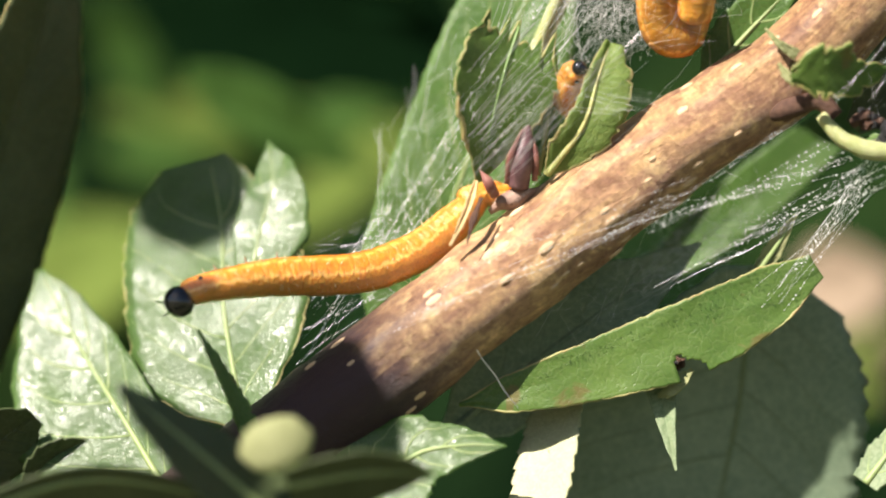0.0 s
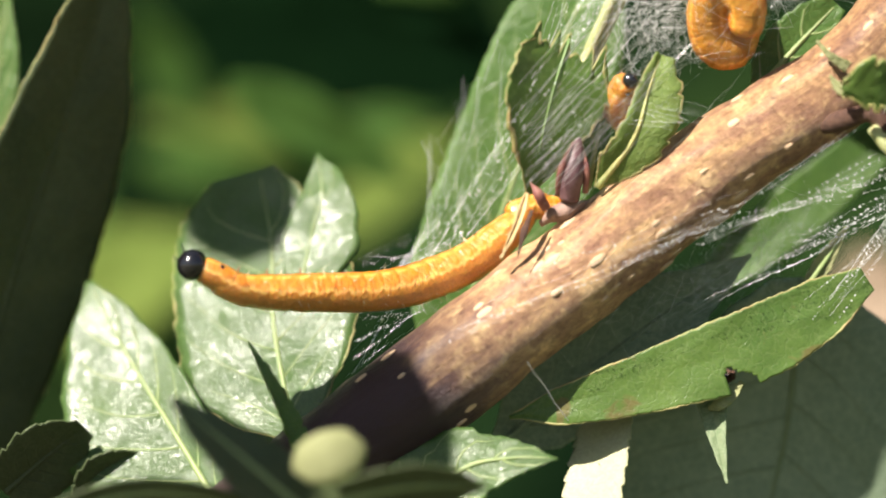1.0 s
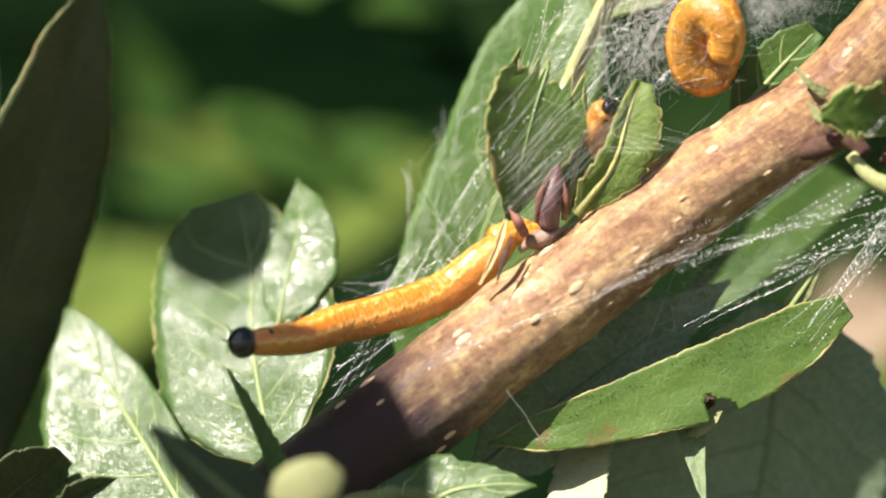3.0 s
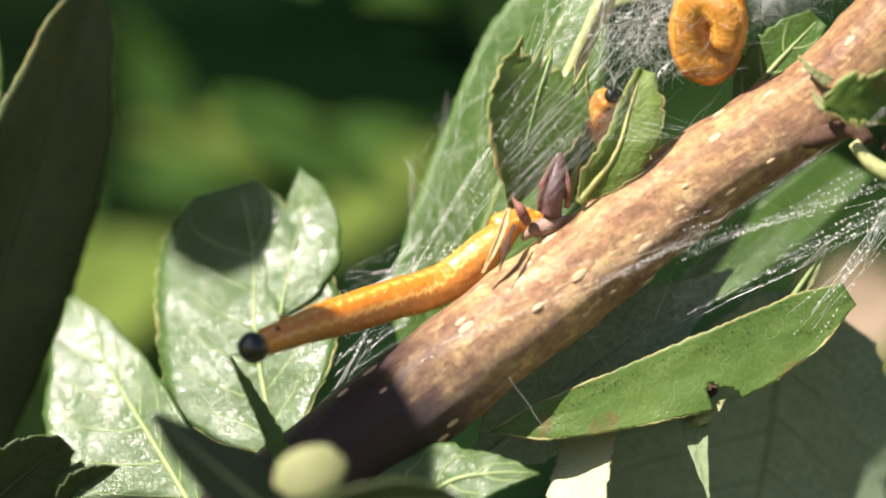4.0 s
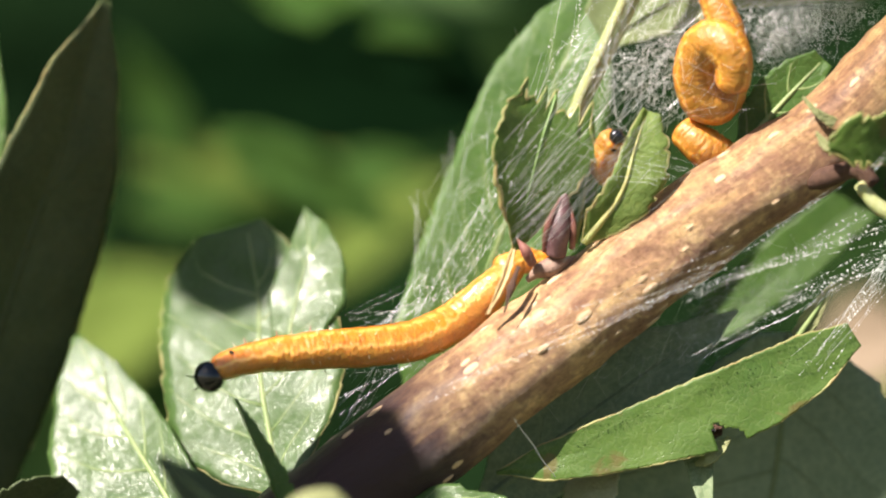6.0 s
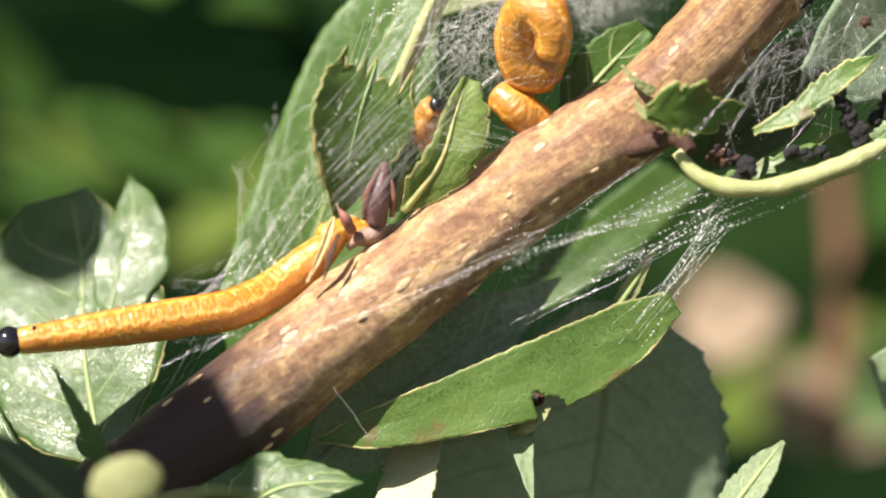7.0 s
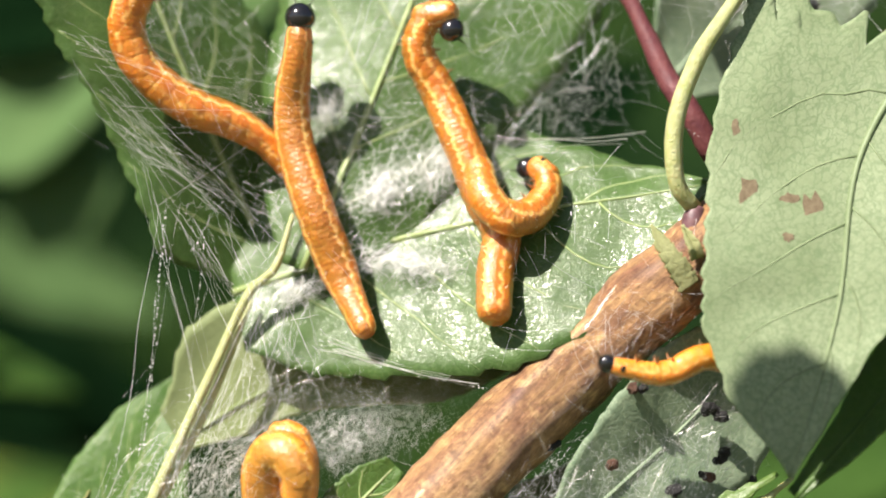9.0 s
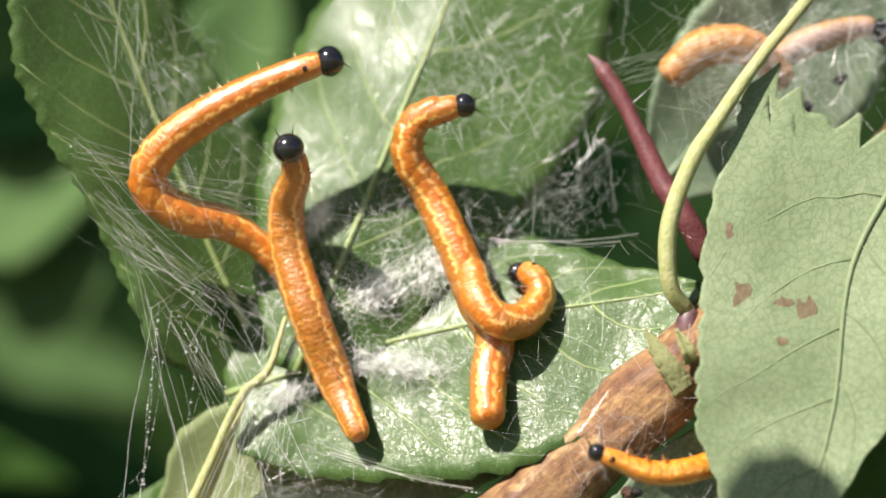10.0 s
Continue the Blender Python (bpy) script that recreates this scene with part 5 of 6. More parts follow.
    larva("orange larva stretched over the lobed leaf, black head raised", 1.32, [
        (0.0, foot + [(15.90, 2.20, 41.31), (16.23, 0.60, 44.14), (16.39, 0.00, 46.73)]),
        (9.0, foot + [(15.90, 2.20, 41.31), (16.23, 0.60, 44.14), (16.39, 0.00, 46.73)]),
        (9.5, foot + [(16.08, 2.00, 41.29), (16.59, 0.00, 43.68), (17.08, -0.80, 45.71)]),
        (9.7, foot + [(16.00, 1.80, 41.27), (16.58, -0.60, 43.23), (16.66, -2.00, 44.83)]),
        (10.0, foot + [(16.00, 1.80, 41.08), (16.54, -0.80, 42.90), (15.99, -2.40, 44.47)])], belly=(0.3, 1, 0.1), skin=SKIN_DEEP, tail=(0.62, 0.86))
    foot = [(15.77, 4.40, 36.99), (14.05, 4.00, 38.84), (11.77, 3.60, 40.11)]
    larva("orange larva bowed over the lobed leaf, black head held high", 1.3, [
        (0.0, foot + [(8.87, 3.00, 41.16), (5.95, 2.40, 43.52), (4.90, 1.60, 46.24), (6.32, 0.60, 48.93), (9.29, 0.00, 50.57), (11.90, 0.00, 50.41)]),
        (9.0, foot + [(8.87, 3.00, 41.16), (5.95, 2.40, 43.52), (4.90, 1.60, 46.24), (6.32, 0.60, 48.93), (10.04, 0.00, 50.39), (13.02, 0.00, 50.05)]),
        (9.2, foot + [(8.87, 3.00, 41.16), (6.25, 2.40, 43.34), (5.77, 1.40, 45.84), (7.64, 0.40, 48.35), (11.91, -0.40, 49.59), (14.99, -0.60, 49.82)]),
        (9.5, foot + [(9.15, 2.80, 40.72), (6.79, 2.00, 42.53), (7.84, 0.80, 45.02), (11.55, 0.00, 47.58), (16.36, -0.80, 49.65), (18.58, -1.00, 50.47)]),
        (10.0, foot + [(9.15, 2.80, 40.57), (6.87, 2.00, 42.34), (7.85, 0.80, 44.83), (11.55, 0.00, 47.46), (16.36, -0.80, 49.65), (18.88, -1.00, 50.40)])], belly=(0.3, 0.2, -1), skin=SKIN_DEEP, tail=(0.6, 0.8))
    foot = [(29.10, -1.40, 27.60), (29.25, -0.20, 29.90), (29.72, 0.70, 32.23), (28.61, 0.80, 34.67), (27.15, 1.40, 38.48)]
    larva("orange larva winding over the lobed leaf", 1.3, [
        (0.0, foot + [(25.70, 2.20, 41.97), (24.26, 1.60, 44.73), (24.96, 0.80, 46.83), (26.05, 0.20, 46.63), (26.49, 0.00, 45.74)]),
        (9.2, foot + [(25.70, 2.20, 41.97), (24.26, 1.60, 44.73), (24.96, 0.80, 46.83), (26.05, 0.20, 46.63), (26.49, 0.00, 45.74)]),
        (9.5, foot + [(25.70, 2.20, 41.97), (24.10, 1.40, 44.70), (24.84, 0.60, 46.95), (26.11, 0.00, 47.32), (27.13, -0.40, 46.82)]),
        (10.0, foot + [(25.59, 2.20, 41.97), (24.02, 1.40, 44.51), (24.50, 0.60, 46.68), (26.11, 0.00, 47.32), (27.81, -0.40, 47.66)])], belly=(1, 0.2, 0.1), skin=SKIN_DEEP, tail=(0.92, 1.0), head_r=0.85)
    foot = [(28.20, 0.40, 36.40), (28.60, -0.80, 34.60), (29.90, -1.30, 33.30)]
    larva("orange larva curled back on itself over its neighbour", 1.2, [
        (0.0, foot + [(31.86, -0.40, 33.65), (32.89, 0.40, 35.97), (33.42, 0.00, 37.81), (32.91, -0.20, 38.92)]),
        (8.6, foot + [(31.86, -0.40, 33.65), (32.89, 0.40, 35.97), (33.42, 0.00, 37.81), (32.91, -0.20, 38.92)]),
        (9.0, foot + [(31.64, -0.60, 33.58), (32.77, 0.30, 35.13), (32.56, 0.70, 36.49), (31.53, 1.80, 36.89)]),
        (10.0, foot + [(31.64, -0.60, 33.47), (32.74, 0.30, 35.00), (32.40, 0.70, 36.30), (31.40, 1.90, 36.70)])], belly=(-0.8, 0.2, 0.3), skin=SKIN_DEEP, segs=16, head_r=0.8, tail=(0.9, 1.0))
    # those on the upper twig
    larva("thin orange larva crossing the twig under the torn leaf", 0.88, [
        (0.0, [(46.90, -2.20, 25.56), (43.13, -4.60, 24.48), (40.46, -5.20, 23.38), (38.05, -5.40, 23.06), (36.46, -5.60, 23.25)]),
        (8.0, [(46.90, -2.20, 25.56), (43.13, -4.60, 24.48), (40.46, -5.20, 23.38), (38.05, -5.40, 23.06), (36.46, -5.60, 23.25)]),
        (9.0, [(46.25, -2.20, 23.26), (42.52, -4.60, 23.99), (39.86, -5.20, 22.96), (37.47, -5.40, 23.17), (35.82, -5.60, 23.59)]),
        (10.0, [(46.27, -2.20, 25.09), (42.52, -4.60, 23.63), (39.50, -5.20, 23.25), (37.11, -5.40, 24.03), (35.60, -5.60, 24.60)])], belly=(0, -0.2, 1), segs=16, head_r=0.62)
    larva("orange larva lying under matted silk", 1.3, skin=SKIN_MATTED, shapes=[(0.0, [(42.38, 3.60, 50.82), (44.07, 3.20, 52.21), (46.80, 3.20, 52.56), (48.88, 4.00, 51.55), (50.62, 5.00, 49.78)])], segs=14, head=False, belly=(0, 1, 0.1), tail=(0.8, 1.0))
    larva("brownish larva seen dimly through silk, black head", 0.95, [(0.0, [(49.47, 5.00, 51.73), (51.25, 4.00, 52.76), (53.53, 3.60, 53.58), (55.45, 3.40, 53.96), (56.65, 3.20, 53.62)])], segs=12, head_r=0.95, skin=SKIN_DULL, belly=(0, 1, 0.1), tail=(0.8, 1.0))


larvae()

# ---------------------------------------------------------------- droppings


def droppings():
    rng = random.Random(9)
    shapes = []
    for k in range(5):
        bm = bmesh.new()
        bmesh.ops.create_icosphere(bm, subdivisions=3, radius=0.001)
        for v in bm.verts:
            d = 1 + 0.5 * noise.noise(v.co * 1500 + Vector((k * 5, 0, 0))) + 0.28 * noise.noise(v.co * 4200 + Vector((0, k * 3, 0)))
            v.co *= d
            v.co.z *= 1.35
        for mat in (FRASS, FRASS_BROWN):
            me = bpy.data.meshes.new("dropping")
            bm.to_mesh(me)
            for p in me.polygons:
                p.use_smooth = True
            me.materials.append(mat)
            shapes.append(me)
        bm.free()
    rows = (((38.17, -1.40, 11.04), (44.03, -1.00, 13.85), 84, 26, 0), ((34.68, -2.60, 12.47), (36.31, -2.80, 9.17), 34, 12, 0), ((31.50, -3.00, 8.43), (33.71, -3.00, 8.61), 14, 9, 0),
            ((27.79, -3.60, 6.42), (28.88, -3.60, 7.69), 20, 13, 0), ((26.54, -3.20, 8.42), (28.00, -3.20, 8.61), 12, 12, 1), ((33.23, -2.40, 13.65), (33.97, -2.40, 13.95), 3, 5, 0),
            ((36.24, -2.00, 16.55), (36.69, -2.00, 17.22), 3, 4, 1), ((40.48, -1.00, 15.51), (41.23, -1.00, 15.51), 2, 3, 0), ((42.92, -1.00, 17.75), (44.42, -1.00, 17.76), 4, 6, 0),
            ((42.93, -1.00, 21.48), (44.06, -1.00, 19.99), 5, 8, 0), ((45.84, -0.40, 15.75), (46.29, -0.40, 16.31), 2, 3, 0), ((37.87, -2.40, 22.07), (39.20, -2.20, 22.17), 3, 4, 1),
            ((42.73, -1.00, 16.64), (43.48, -1.00, 16.27), 2, 3, 1), ((53.13, 2.00, 50.02), (53.91, 2.00, 50.18), 2, 3, 0), ((50.48, 2.00, 48.52), (51.17, 2.00, 48.06), 2, 3, 0), ((47.67, 1.00, 46.22), (48.32, 1.00, 45.65), 2, 4, 0),
            ((53.78, 0.00, 44.80), (54.16, 0.00, 44.62), 1, 3, 0), ((15.39, 2.40, -7.83), (16.09, 2.20, -6.88), 4, 3, 1), ((32.46, -1.00, 18.08), (33.77, -1.00, 18.82), 3, 5, 0))
    for a, b, n, spread, brown in rows:
        for i in range(n):
            p = Vector(a).lerp(Vector(b), rng.random()) + Vector((rng.gauss(0, 1), rng.gauss(0, 0.5), rng.gauss(0, 1))) * spread * 0.022
            ob = new("dropping", shapes[2 * rng.randrange(5) + (1 if brown and rng.random() < 0.7 else 0)])
            s = rng.uniform(0.19, 0.40)
            ob.matrix_basis = Matrix.Translation(mm(p)) @ Euler([rng.uniform(0, 6) for _ in range(3)]).to_matrix().to_4x4() @ Matrix.Diagonal((s, s, s, 1))
            tagged(ob, "crumbly brown larva dropping caught in silk" if brown else "crumbly black larva dropping caught in silk", "dropping", "droppings")


droppings()

# ---------------------------------------------------------------- silk


def thread(verts, faces, pts, r, sides=3):
    base = len(verts)
    n = len(pts)
    for i, p in enumerate(pts):
        t = (pts[min(i + 1, n - 1)] - pts[max(i - 1, 0)]).normalized()
        ref = Vector((0, -1, 0)) if abs(t.y) < 0.9 else Vector((1, 0, 0))
        x = t.cross(ref).normalized()
        y = t.cross(x)
        for j in range(sides):
            a = 2 * math.pi * j / sides
            verts.append(mm(p + (x * math.cos(a) + y * math.sin(a)) * r))
    for i in range(n - 1):
        for j in range(sides):
            k = (j + 1) % sides
            faces.append((base + i * sides + j, base + i * sides + k, base + (i + 1) * sides + k, base + (i + 1) * sides + j))


def bead(verts, faces, p, r):
    base = len(verts)
    for d in ((1, 0, 0), (-1, 0, 0), (0, 1, 0), (0, -1, 0), (0, 0, 1), (0, 0, -1)):
        verts.append(mm(p + Vector(d) * r))
    for f in ((0, 2, 4), (2, 1, 4), (1, 3, 4), (3, 0, 4), (2, 0, 5), (1, 2, 5), (3, 1, 5), (0, 3, 5)):
        faces.append(tuple(base + i for i in f))


def silk_object(verts, faces, label):
    me = bpy.data.meshes.new("silk_web")
    me.from_pydata([tuple(v) for v in verts], [], faces)
    me.materials.append(SILK)
    tagged(new("silk_web", me), label, "silk web", "silk of the nest", "stuff")


def sheet_of_lines(label, a0, a1, b0, b1, n, r, seed, beads=0.0, sag=0.02, spread=0.3, combed=False):
    """Threads stretched from the line a0-a1 to the line b0-b1, some strung with droplets."""
    rng = random.Random(seed)
    verts, faces = [], []
    a0, a1, b0, b1 = map(Vector, (a0, a1, b0, b1))
    anchors = [rng.random() for _ in range(11)]
    for i in range(n):
        u = rng.random() if combed or beads >= 0.6 else rng.choice(anchors) + rng.gauss(0, 0.03)
        v = min(1, max(0, u + rng.gauss(0, spread)))
        if not combed and beads < 0.6 and rng.random() < 0.5:
            v = rng.choice(anchors) + rng.gauss(0, 0.04)
        p, q = a0.lerp(a1, u), b0.lerp(b1, v)
        p, q = p + Vector((rng.gauss(0, 0.3), rng.gauss(0, 0.5), rng.gauss(0, 0.3))), q + Vector((rng.gauss(0, 0.3), rng.gauss(0, 0.5), rng.gauss(0, 0.3)))
        if beads < 0.2 and rng.random() < (0.6 if combed else 0.3):
            f = rng.uniform(0.3, 0.8)
            q = p.lerp(q, f)
        L = (q - p).length
        drop = sag * L * rng.uniform(0.2, 1.6)
        kink = Vector((rng.gauss(0, 1), rng.gauss(0, 1), rng.gauss(0, 1))) * L * 0.006
        pts = [p.lerp(q, f / 10) - Vector((0, 0, drop * 4 * (f / 10) * (1 - f / 10))) + kink * math.sin(f * 1.1) for f in range(11)]
        strung = rng.random() < beads
        thread(verts, faces, pts, 0.0018 if strung else r * rng.choice((0.5, 0.7, 0.8, 1.0, 1.5)))
        if strung:
            d = rng.uniform(0.1, 0.3)
            while d < L:
                x = d / L * 10
                k = min(int(x), 9)
                bead(verts, faces, pts[k].lerp(pts[k + 1], x - k), rng.choice((0.022, 0.03, 0.042, 0.066)))
                d += rng.choice((0.22, 0.3, 0.38, 0.5, 0.9))
    silk_object(verts, faces, label)


def tangle(label, centre, ex, ey, n, length, r, seed, curve=0.2, bias=None):
    """A felt of short crossing threads over a patch spanned by the half axes ex and ey."""
    rng = random.Random(seed)
    verts, faces = [], []
    c, ex, ey = map(Vector, (centre, ex, ey))
    nrm = ex.cross(ey).normalized()
    for i in range(n):
        a, b = rng.gauss(0, 0.5), rng.gauss(0, 0.5)
        p = c + ex * a + ey * b + nrm * rng.gauss(0, 0.5)
        d = (ex.normalized() * rng.gauss(0, 1) + ey.normalized() * rng.gauss(0, 1) + nrm * rng.gauss(0, 0.25))
        if bias:
            d = d.normalized() + Vector(bias) * rng.choice((1, 1, -0.2))
        d.normalize()
        L = length * rng.uniform(0.25, 1.5)
        w = d.cross(nrm) * rng.gauss(0, curve) * L
        pts = [p + d * (L * (f / 6 - 0.5)) + w * ((f / 6 - 0.5) ** 2 * 2) for f in range(7)]
        thread(verts, faces, pts, r * rng.choice((0.5, 0.6, 0.8, 1.0, 1.5)))
    silk_object(verts, faces, label)


def silk():
    # about the gnawed leaves and the bud
    sheet_of_lines("white silk combed over the half-eaten leaf", (0.40, -4.00, 10.20), (4.20, -4.20, 4.60), (4.20, -3.40, 15.30), (11.20, -3.40, 11.80), 52, 0.0095, 1, 0.12, 0.0, 0.06, True)
    sheet_of_lines("white silk drawn across the bud", (1.20, -4.20, 6.20), (5.20, -4.60, 2.60), (9.60, -3.60, 13.60), (16.20, -3.40, 11.20), 20, 0.0085, 2, 0.15, 0.0, 0.15, True)
    sheet_of_lines("bright silk strand along the leaf edge", (1.00, -3.80, 8.60), (1.40, -3.80, 8.20), (3.40, 1.00, 16.20), (6.60, 2.00, 19.60), 5, 0.0110, 36, 0.5, 0.0, 0.2, True)
    sheet_of_lines("fine silk crossing the gnawed leaves", (10.40, -3.60, 8.20), (14.60, -3.60, 9.80), (2.40, -3.80, 9.40), (6.40, -3.60, 12.20), 12, 0.0050, 37, 0.0, 0.0, 0.3, True)
    # below the twig
    sheet_of_lines("beaded silk threads strung below the twig", (22.65, -3.40, 8.90), (27.40, -3.00, 5.00), (9.20, -4.00, 0.40), (16.40, -3.60, 2.60), 12, 0.0040, 3, 1.0, 0.02, 0.16)
    sheet_of_lines("beaded silk threads slanting under the twig", (26.60, -3.20, 6.40), (28.40, -3.20, 4.80), (14.00, -2.00, -2.60), (19.60, -2.00, 1.40), 9, 0.0036, 38, 0.8, 0.03)
    sheet_of_lines("beaded silk threads under the curved rib", (24.80, -3.00, 2.20), (27.40, -3.60, 4.60), (35.68, -3.40, 7.05), (42.20, -2.60, 10.90), 6, 0.0100, 33, 1.0, 0.01)
    sheet_of_lines("beaded silk threads along the twig", (14.15, -4.20, 2.00), (16.32, -4.20, 4.65), (-3.40, -4.40, -5.74), (2.02, -4.80, -1.05), 8, 0.0052, 4, 0.6, 0.0, 0.2)
    sheet_of_lines("fan of silk threads below the node", (25.64, -3.00, 5.45), (28.14, -3.00, 5.63), (20.60, 1.00, -3.20), (24.80, 1.00, 0.46), 12, 0.0034, 5, 0.35, 0.0)
    sheet_of_lines("silk threads fanning over the folded leaf", (26.18, -2.00, 4.06), (28.67, -2.00, 4.06), (12.49, 1.00, -4.42), (21.41, 1.00, -5.91), 9, 0.0046, 6, 0.5, 0.0)
    sheet_of_lines("bright silk bundle tied to the folded leaf", (26.40, -2.60, 4.80), (27.00, -2.60, 4.60), (21.80, 0.00, -3.00), (22.60, 0.00, -2.20), 3, 0.0070, 39, 0.3, 0.0, 0.2, True)
    sheet_of_lines("silk threads between leaf and twig", (-3.53, 3.00, 3.42), (-6.88, 2.00, -4.45), (-8.42, 3.00, 0.41), (-9.44, 1.00, -9.26), 16, 0.0032, 7, 0.2, 0.0, 0.4, True)
    sheet_of_lines("silk stays beside the broad leaf", (-1.20, 4.00, 2.60), (-4.20, 3.00, -6.00), (-8.60, 4.00, -0.20), (-9.80, 3.00, -9.80), 16, 0.0032, 40, 0.25, 0.0, 0.12, True)
    # on the broad leaf
    sheet_of_lines("silk threads over the broad leaf", (-5.14, 6.80, 7.32), (0.61, 6.80, 14.61), (-5.47, 5.00, -3.00), (0.60, 4.00, 0.79), 16, 0.0060, 8, 0.1)
    sheet_of_lines("long silk threads down the broad leaf", (6.72, 6.00, 19.13), (10.32, 2.00, 16.48), (-5.33, 4.00, -1.50), (-0.91, 4.00, 3.42), 14, 0.0070, 35, 0.3, 0.0, 0.3, True)
    tangle("fine silk over the broad leaf", (-1.46, 7.40, 6.19), (4, 0, 8), (-2, 0, 1), 70, 2.2, 0.0050, 9, 0.05, (0.4, 0, 0.7))
    # round the coiled larva
    tangle("grey felt of silk behind the twig", (18.60, 4.00, 18.30), (7.5, 0, 2.4), (0, 0, 2.0), 900, 1.9, 0.0021, 10, 0.12)
    tangle("grey felt of silk under the lobed leaf", (21.00, 2.50, 20.40), (7.6, 0, 3.0), (-0.5, 0, 2.6), 850, 2.4, 0.0024, 60, 0.10)
    tangle("silk round the coiled larva", (14.54, -2.60, 15.70), (4, 0, 0), (0, 0, 3.6), 46, 3.4, 0.0060, 11, 0.06, (0.5, 0, 0.6))
    tangle("fine silk over the pale leaf", (19.10, 3.60, 23.61), (11, 0, 4.0), (0, 0, 3.0), 360, 2.4, 0.0026, 43, 0.08)
    tangle("silk round the coiled larva", (11.22, 2.50, 16.83), (5, 0, 2), (0, 0, 4), 330, 4.0, 0.0050, 12, 0.05)
    # veils and guy lines at the lobed leaf
    sheet_of_lines("veil of silk from the lobed leaf to the stalk", (1.90, 1.00, 45.18), (7.97, 1.00, 32.14), (15.02, 2.00, 30.75), (12.73, 1.00, 38.89), 12, 0.0066, 13, 0.1, 0.0, 0.5, True)
    sheet_of_lines("veil of silk beside the lobed leaf", (4.24, 0.50, 41.63), (9.38, 0.50, 30.48), (9.87, 2.50, 20.64), (14.32, 2.00, 26.68), 12, 0.0070, 14, 0.25, 0.0, 0.4, True)
    sheet_of_lines("hanging beaded silk threads", (5.81, 0.00, 35.49), (12.03, 1.00, 31.65), (4.46, 0.00, 17.22), (9.04, -0.00, 16.56), 5, 0.0050, 15, 0.8, 0.0, 0.15)
    sheet_of_lines("silk threads over the bowed larva", (1.34, 2.00, 54.82), (5.83, 2.00, 54.88), (9.43, -1.00, 38.65), (20.19, 1.00, 38.95), 9, 0.0058, 16, 0.05, 0.0, 0.4, True)
    sheet_of_lines("silk guy threads across the larvae", (1.53, 1.00, 45.55), (5.31, 1.00, 38.83), (15.69, 0.00, 39.55), (24.11, 4.00, 40.83), 8, 0.0068, 17, 0.0, 0.0, 0.4, True)
    sheet_of_lines("white silk drawn from the leaf edge over the bowed larva", (0.90, 1.00, 45.90), (2.40, 1.00, 43.40), (12.80, -0.20, 39.20), (19.20, 0.80, 41.00), 7, 0.0070, 41, 0.1, 0.0, 0.2, True)
    sheet_of_lines("white silk fan from the leaf edge", (0.80, 2.00, 44.20), (6.20, 2.00, 36.20), (11.60, 2.60, 27.20), (16.20, 3.00, 34.60), 10, 0.0064, 42, 0.1, 0.0, 0.5, True)
    sheet_of_lines("long silk threads from the upper edge of the lobed leaf", (2.00, 3.00, 56.60), (8.00, 3.00, 57.20), (1.60, 2.00, 44.00), (12.60, 3.00, 42.80), 8, 0.0060, 46, 0.1, 0.0, 0.3, True)
    sheet_of_lines("silk threads beside the leaf stalk", (12.31, 3.00, 29.17), (19.11, 4.00, 29.35), (8.97, 3.00, 19.35), (17.58, 3.00, 20.15), 24, 0.0061, 18, 0.1)
    # felt on the lobed leaf
    tangle("fine silk spun over the lobed leaf", (22.52, 2.60, 37.24), (12, -3, -2), (2, 2, 8), 900, 3.0, 0.0046, 19, 0.06)
    tangle("fine silk spun over the lobed leaf", (29.09, 4.00, 49.75), (9, -1.2, 2), (1, 1.2, 7), 620, 2.6, 0.0046, 20, 0.06, (0.5, 0, 0.4))
    tangle("fine silk spun over the lobed leaf", (8.06, 6.00, 47.89), (6, 0, 0), (0, 0, 7), 220, 3.2, 0.0044, 21, 0.06, (0.3, 0, -0.6))
    # The next four mats are silk that also stands for the leaf's white glare.
    tangle("dense white silk mat, partly standing for glare on the middle lobe", (21.90, 3.50, 35.70), (2.1, 0.1, 0.6), (0.3, 0.1, 1.6), 620, 1.3, 0.0095, 50, 0.2)
    tangle("dense white silk mat, partly standing for glare on the middle lobe", (25.60, 3.60, 37.20), (1.9, 0, 1.1), (-0.4, 0.1, 1.6), 460, 1.3, 0.0095, 51, 0.2)
    tangle("dense white silk mat, partly standing for glare in the leaf fold", (23.60, 2.75, 30.60), (3.6, -0.9, -0.5), (0.2, 0.2, 0.9), 680, 1.4, 0.0085, 52, 0.2)
    tangle("dense white silk mat, partly standing for glare in the leaf fold", (16.20, 4.60, 28.70), (1.9, -0.6, 0.5), (0.2, 0.2, 0.8), 340, 1.3, 0.0085, 53, 0.2)
    tangle("white silk bow spun beside the larva", (18.30, 4.60, 40.70), (0.9, -0.2, 1.5), (-0.2, 0.1, 0.3), 220, 1.4, 0.0095, 54, 0.2, (0.6, 0, 0.6))
    sheet_of_lines("white silk strand along the lower edge of the leaf", (18.60, 2.90, 25.30), (19.00, 2.80, 25.00), (26.40, -0.70, 22.50), (27.20, -0.90, 22.30), 6, 0.0130, 55, 0.0, 0.0, 0.3, True)
    sheet_of_lines("silk stays from the leaf edge to the coiled larva", (8.40, 2.00, 33.60), (12.60, 2.00, 32.60), (13.60, -1.60, 21.60), (18.40, -1.60, 21.80), 10, 0.0085, 56, 0.1, 0.0, 0.4, True)
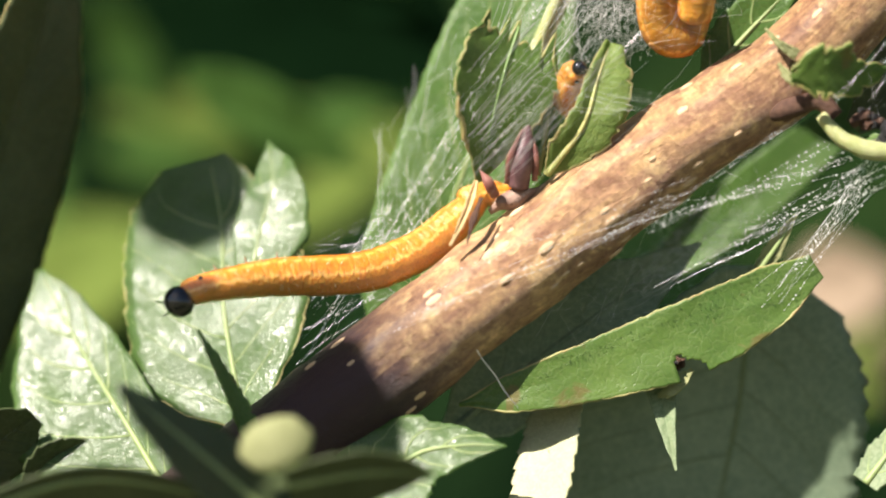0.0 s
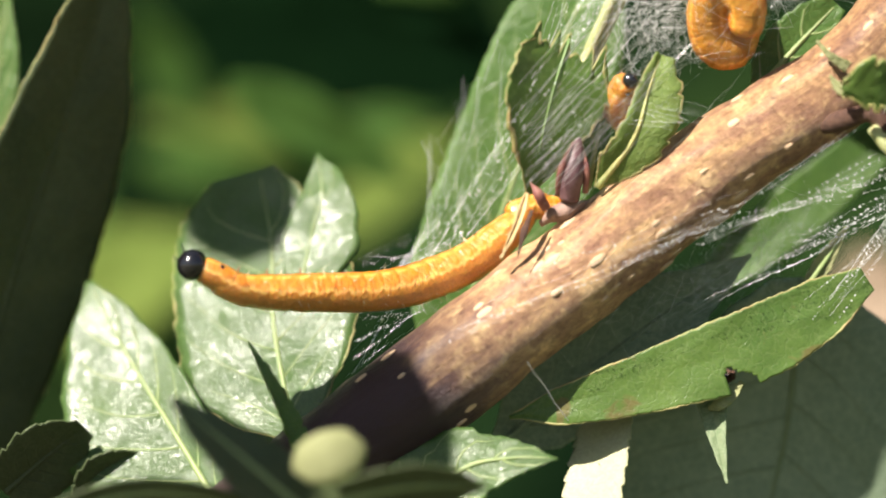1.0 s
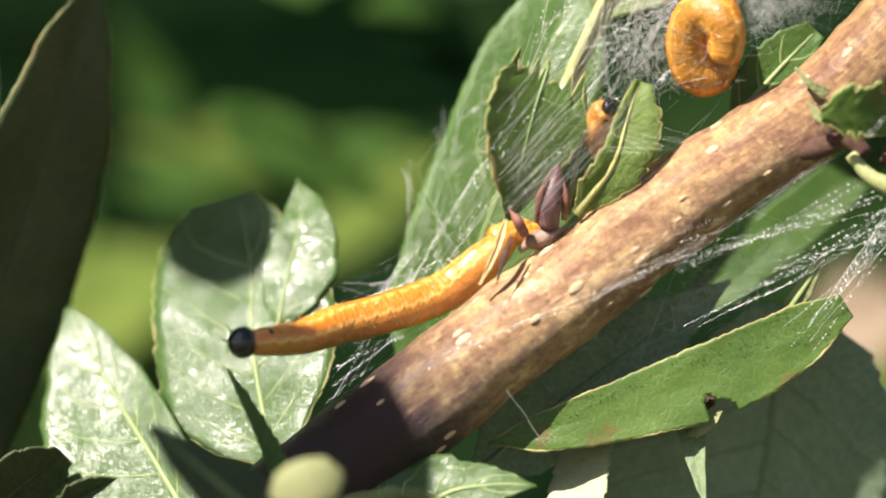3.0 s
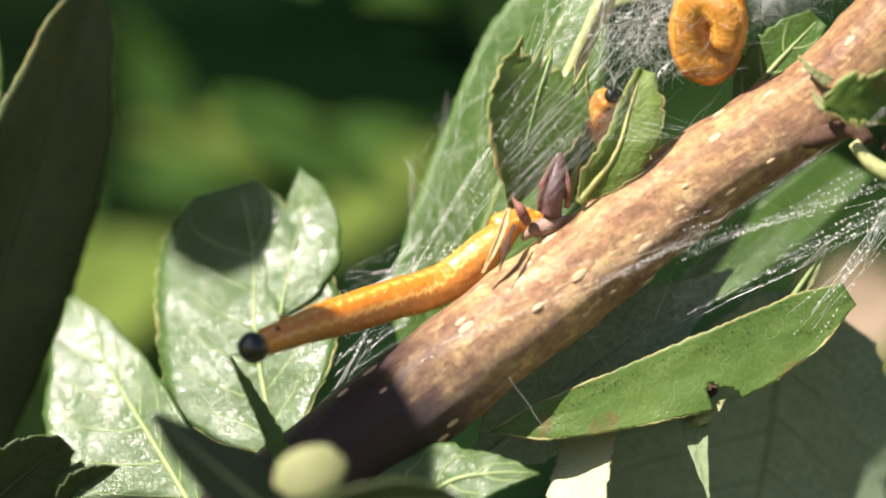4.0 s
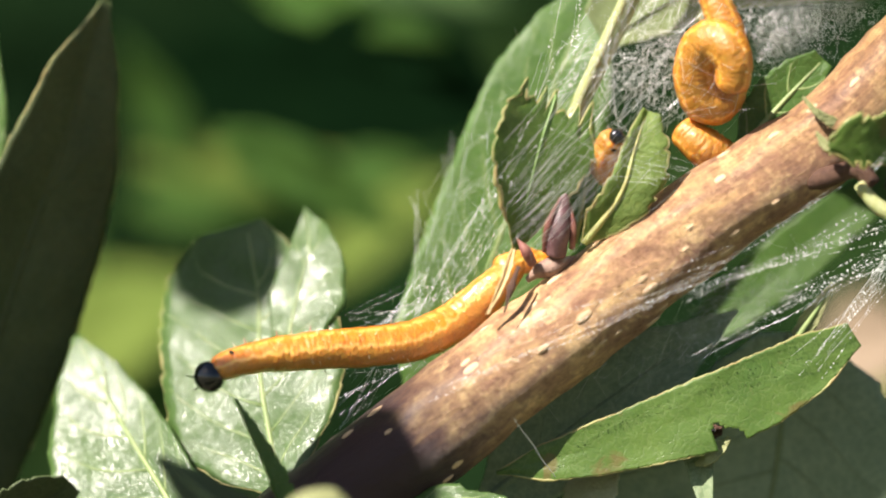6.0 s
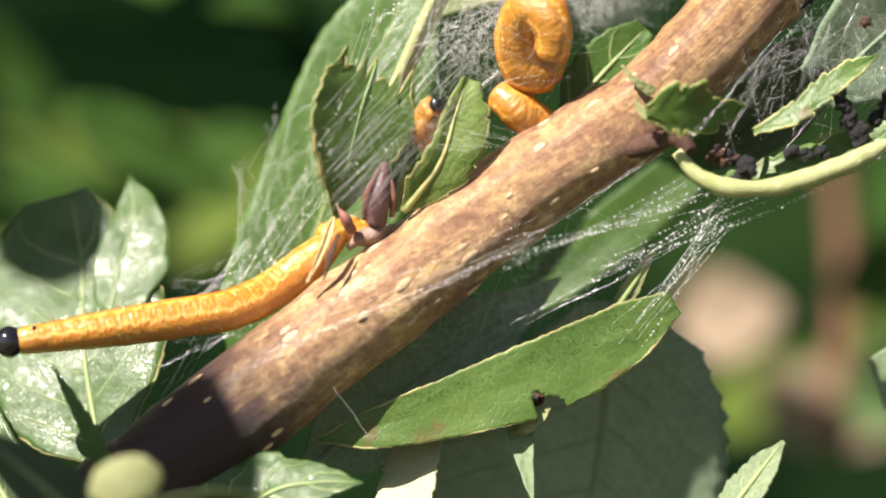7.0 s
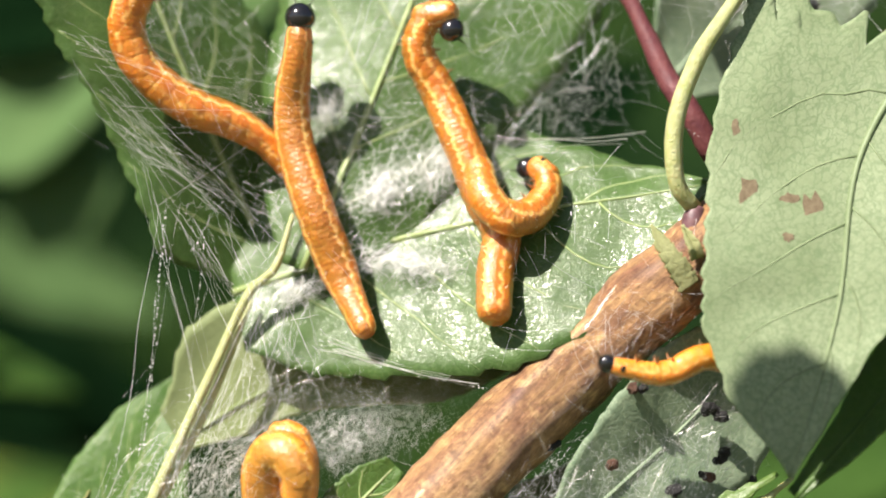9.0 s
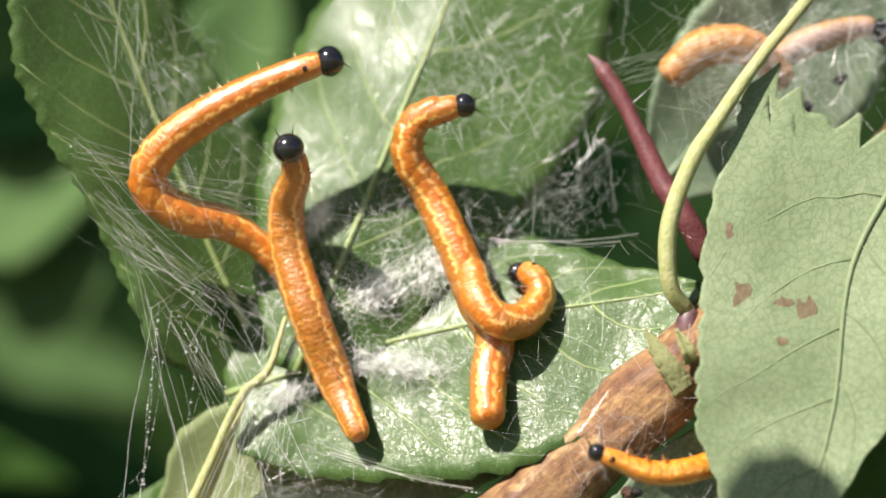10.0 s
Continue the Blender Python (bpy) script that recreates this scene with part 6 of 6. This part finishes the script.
    sheet_of_lines("white silk bundle at the edge of the lobed leaf", (2.60, 2.00, 44.00), (6.40, 4.40, 36.20), (10.40, 3.40, 34.60), (14.40, 4.00, 33.80), 14, 0.0068, 57, 0.1, 0.0, 0.25, True)
    sheet_of_lines("long silk threads over the middle lobe", (22.00, 3.00, 56.00), (34.00, 3.00, 57.00), (20.00, 2.00, 44.00), (36.00, 2.00, 46.00), 22, 0.0060, 47, 0.0, 0.0, 0.3)
    sheet_of_lines("thick white silk strand across the leaf", (29.53, 2.20, 38.79), (30.06, 2.20, 38.51), (38.18, 0.40, 38.64), (40.45, 0.40, 39.04), 3, 0.0140, 22, 0.2)
    sheet_of_lines("thick white silk strand along the leaf edge", (17.32, 3.20, 25.20), (18.44, 3.00, 24.83), (28.14, -2.40, 22.50), (29.22, -2.60, 22.20), 3, 0.0140, 23, 0.2)
    tangle("dark gap matted with silk", (34.84, 4.00, 42.46), (5, 0, 2), (0, 0, 4), 130, 4.5, 0.0036, 24, 0.05)
    # upper right
    tangle("silk matted over the upper larvae", (49.75, 0.50, 50.96), (8, 0, 2.5), (-1, 0, 4.5), 700, 3.6, 0.0050, 25, 0.05, (0.5, 0, 0.25))
    sheet_of_lines("silk drawn from the red stalk", (36.12, 0.00, 51.09), (39.33, 0.00, 48.84), (43.96, 0.00, 55.79), (49.67, 0.00, 52.79), 24, 0.0060, 26, 0.0)
    # over the droppings and the twig
    tangle("silk spun over the torn leaf's shade", (32.10, -2.60, 14.50), (5, 0, 2.4), (0, 0, 2.6), 150, 3.4, 0.0030, 27, 0.05, (0.5, 0, 0.4))
    sheet_of_lines("taut silk over the node", (29.60, -4.40, 15.40), (34.20, -3.60, 18.60), (24.60, -5.20, 9.20), (31.40, -4.20, 9.80), 7, 0.0030, 48, 0.2, 0.0, 0.4, True)
    tangle("silk spun over the droppings", (40.56, -0.80, 16.65), (7, 0, 4), (0, 0, 4), 700, 2.6, 0.0036, 28, 0.06, (0.4, 0, 0.6))
    tangle("silk under the twig", (10.29, 1.50, -2.94), (8, 0, 3), (0, 0, 3), 44, 3.6, 0.0050, 29, 0.06)
    tangle("silk cobweb at the folded leaf", (16.58, 3.60, 0.40), (4.5, 0, 2), (0, 0, 2.2), 420, 2.4, 0.0028, 30, 0.06)
    tangle("silk bound to the twig", (38.32, -3.40, 26.86), (5, 0, 4), (-1, 0, 2), 150, 2.2, 0.0056, 31, 0.06)
    sheet_of_lines("single thick silk strands", (2.21, -4.00, -6.47), (2.31, -4.00, -6.55), (5.22, -1.00, -10.33), (5.37, -1.00, -10.55), 1, 0.020, 34, 0.0, 0.0)
    tangle("silk over the gnawed leaves", (5.30, -3.40, 9.83), (4, 0, 2), (0, 0, 4), 26, 4, 0.0055, 32, 0.06, (0.8, 0, 0.8))


silk()


def motions():
    """Keys every moving body ring and head."""
    for ob, rows in MOVES:
        if rows[-1][0] < 10.0:
            rows.append((10.0, rows[-1][1]))
        walk(ob, rows)


motions()
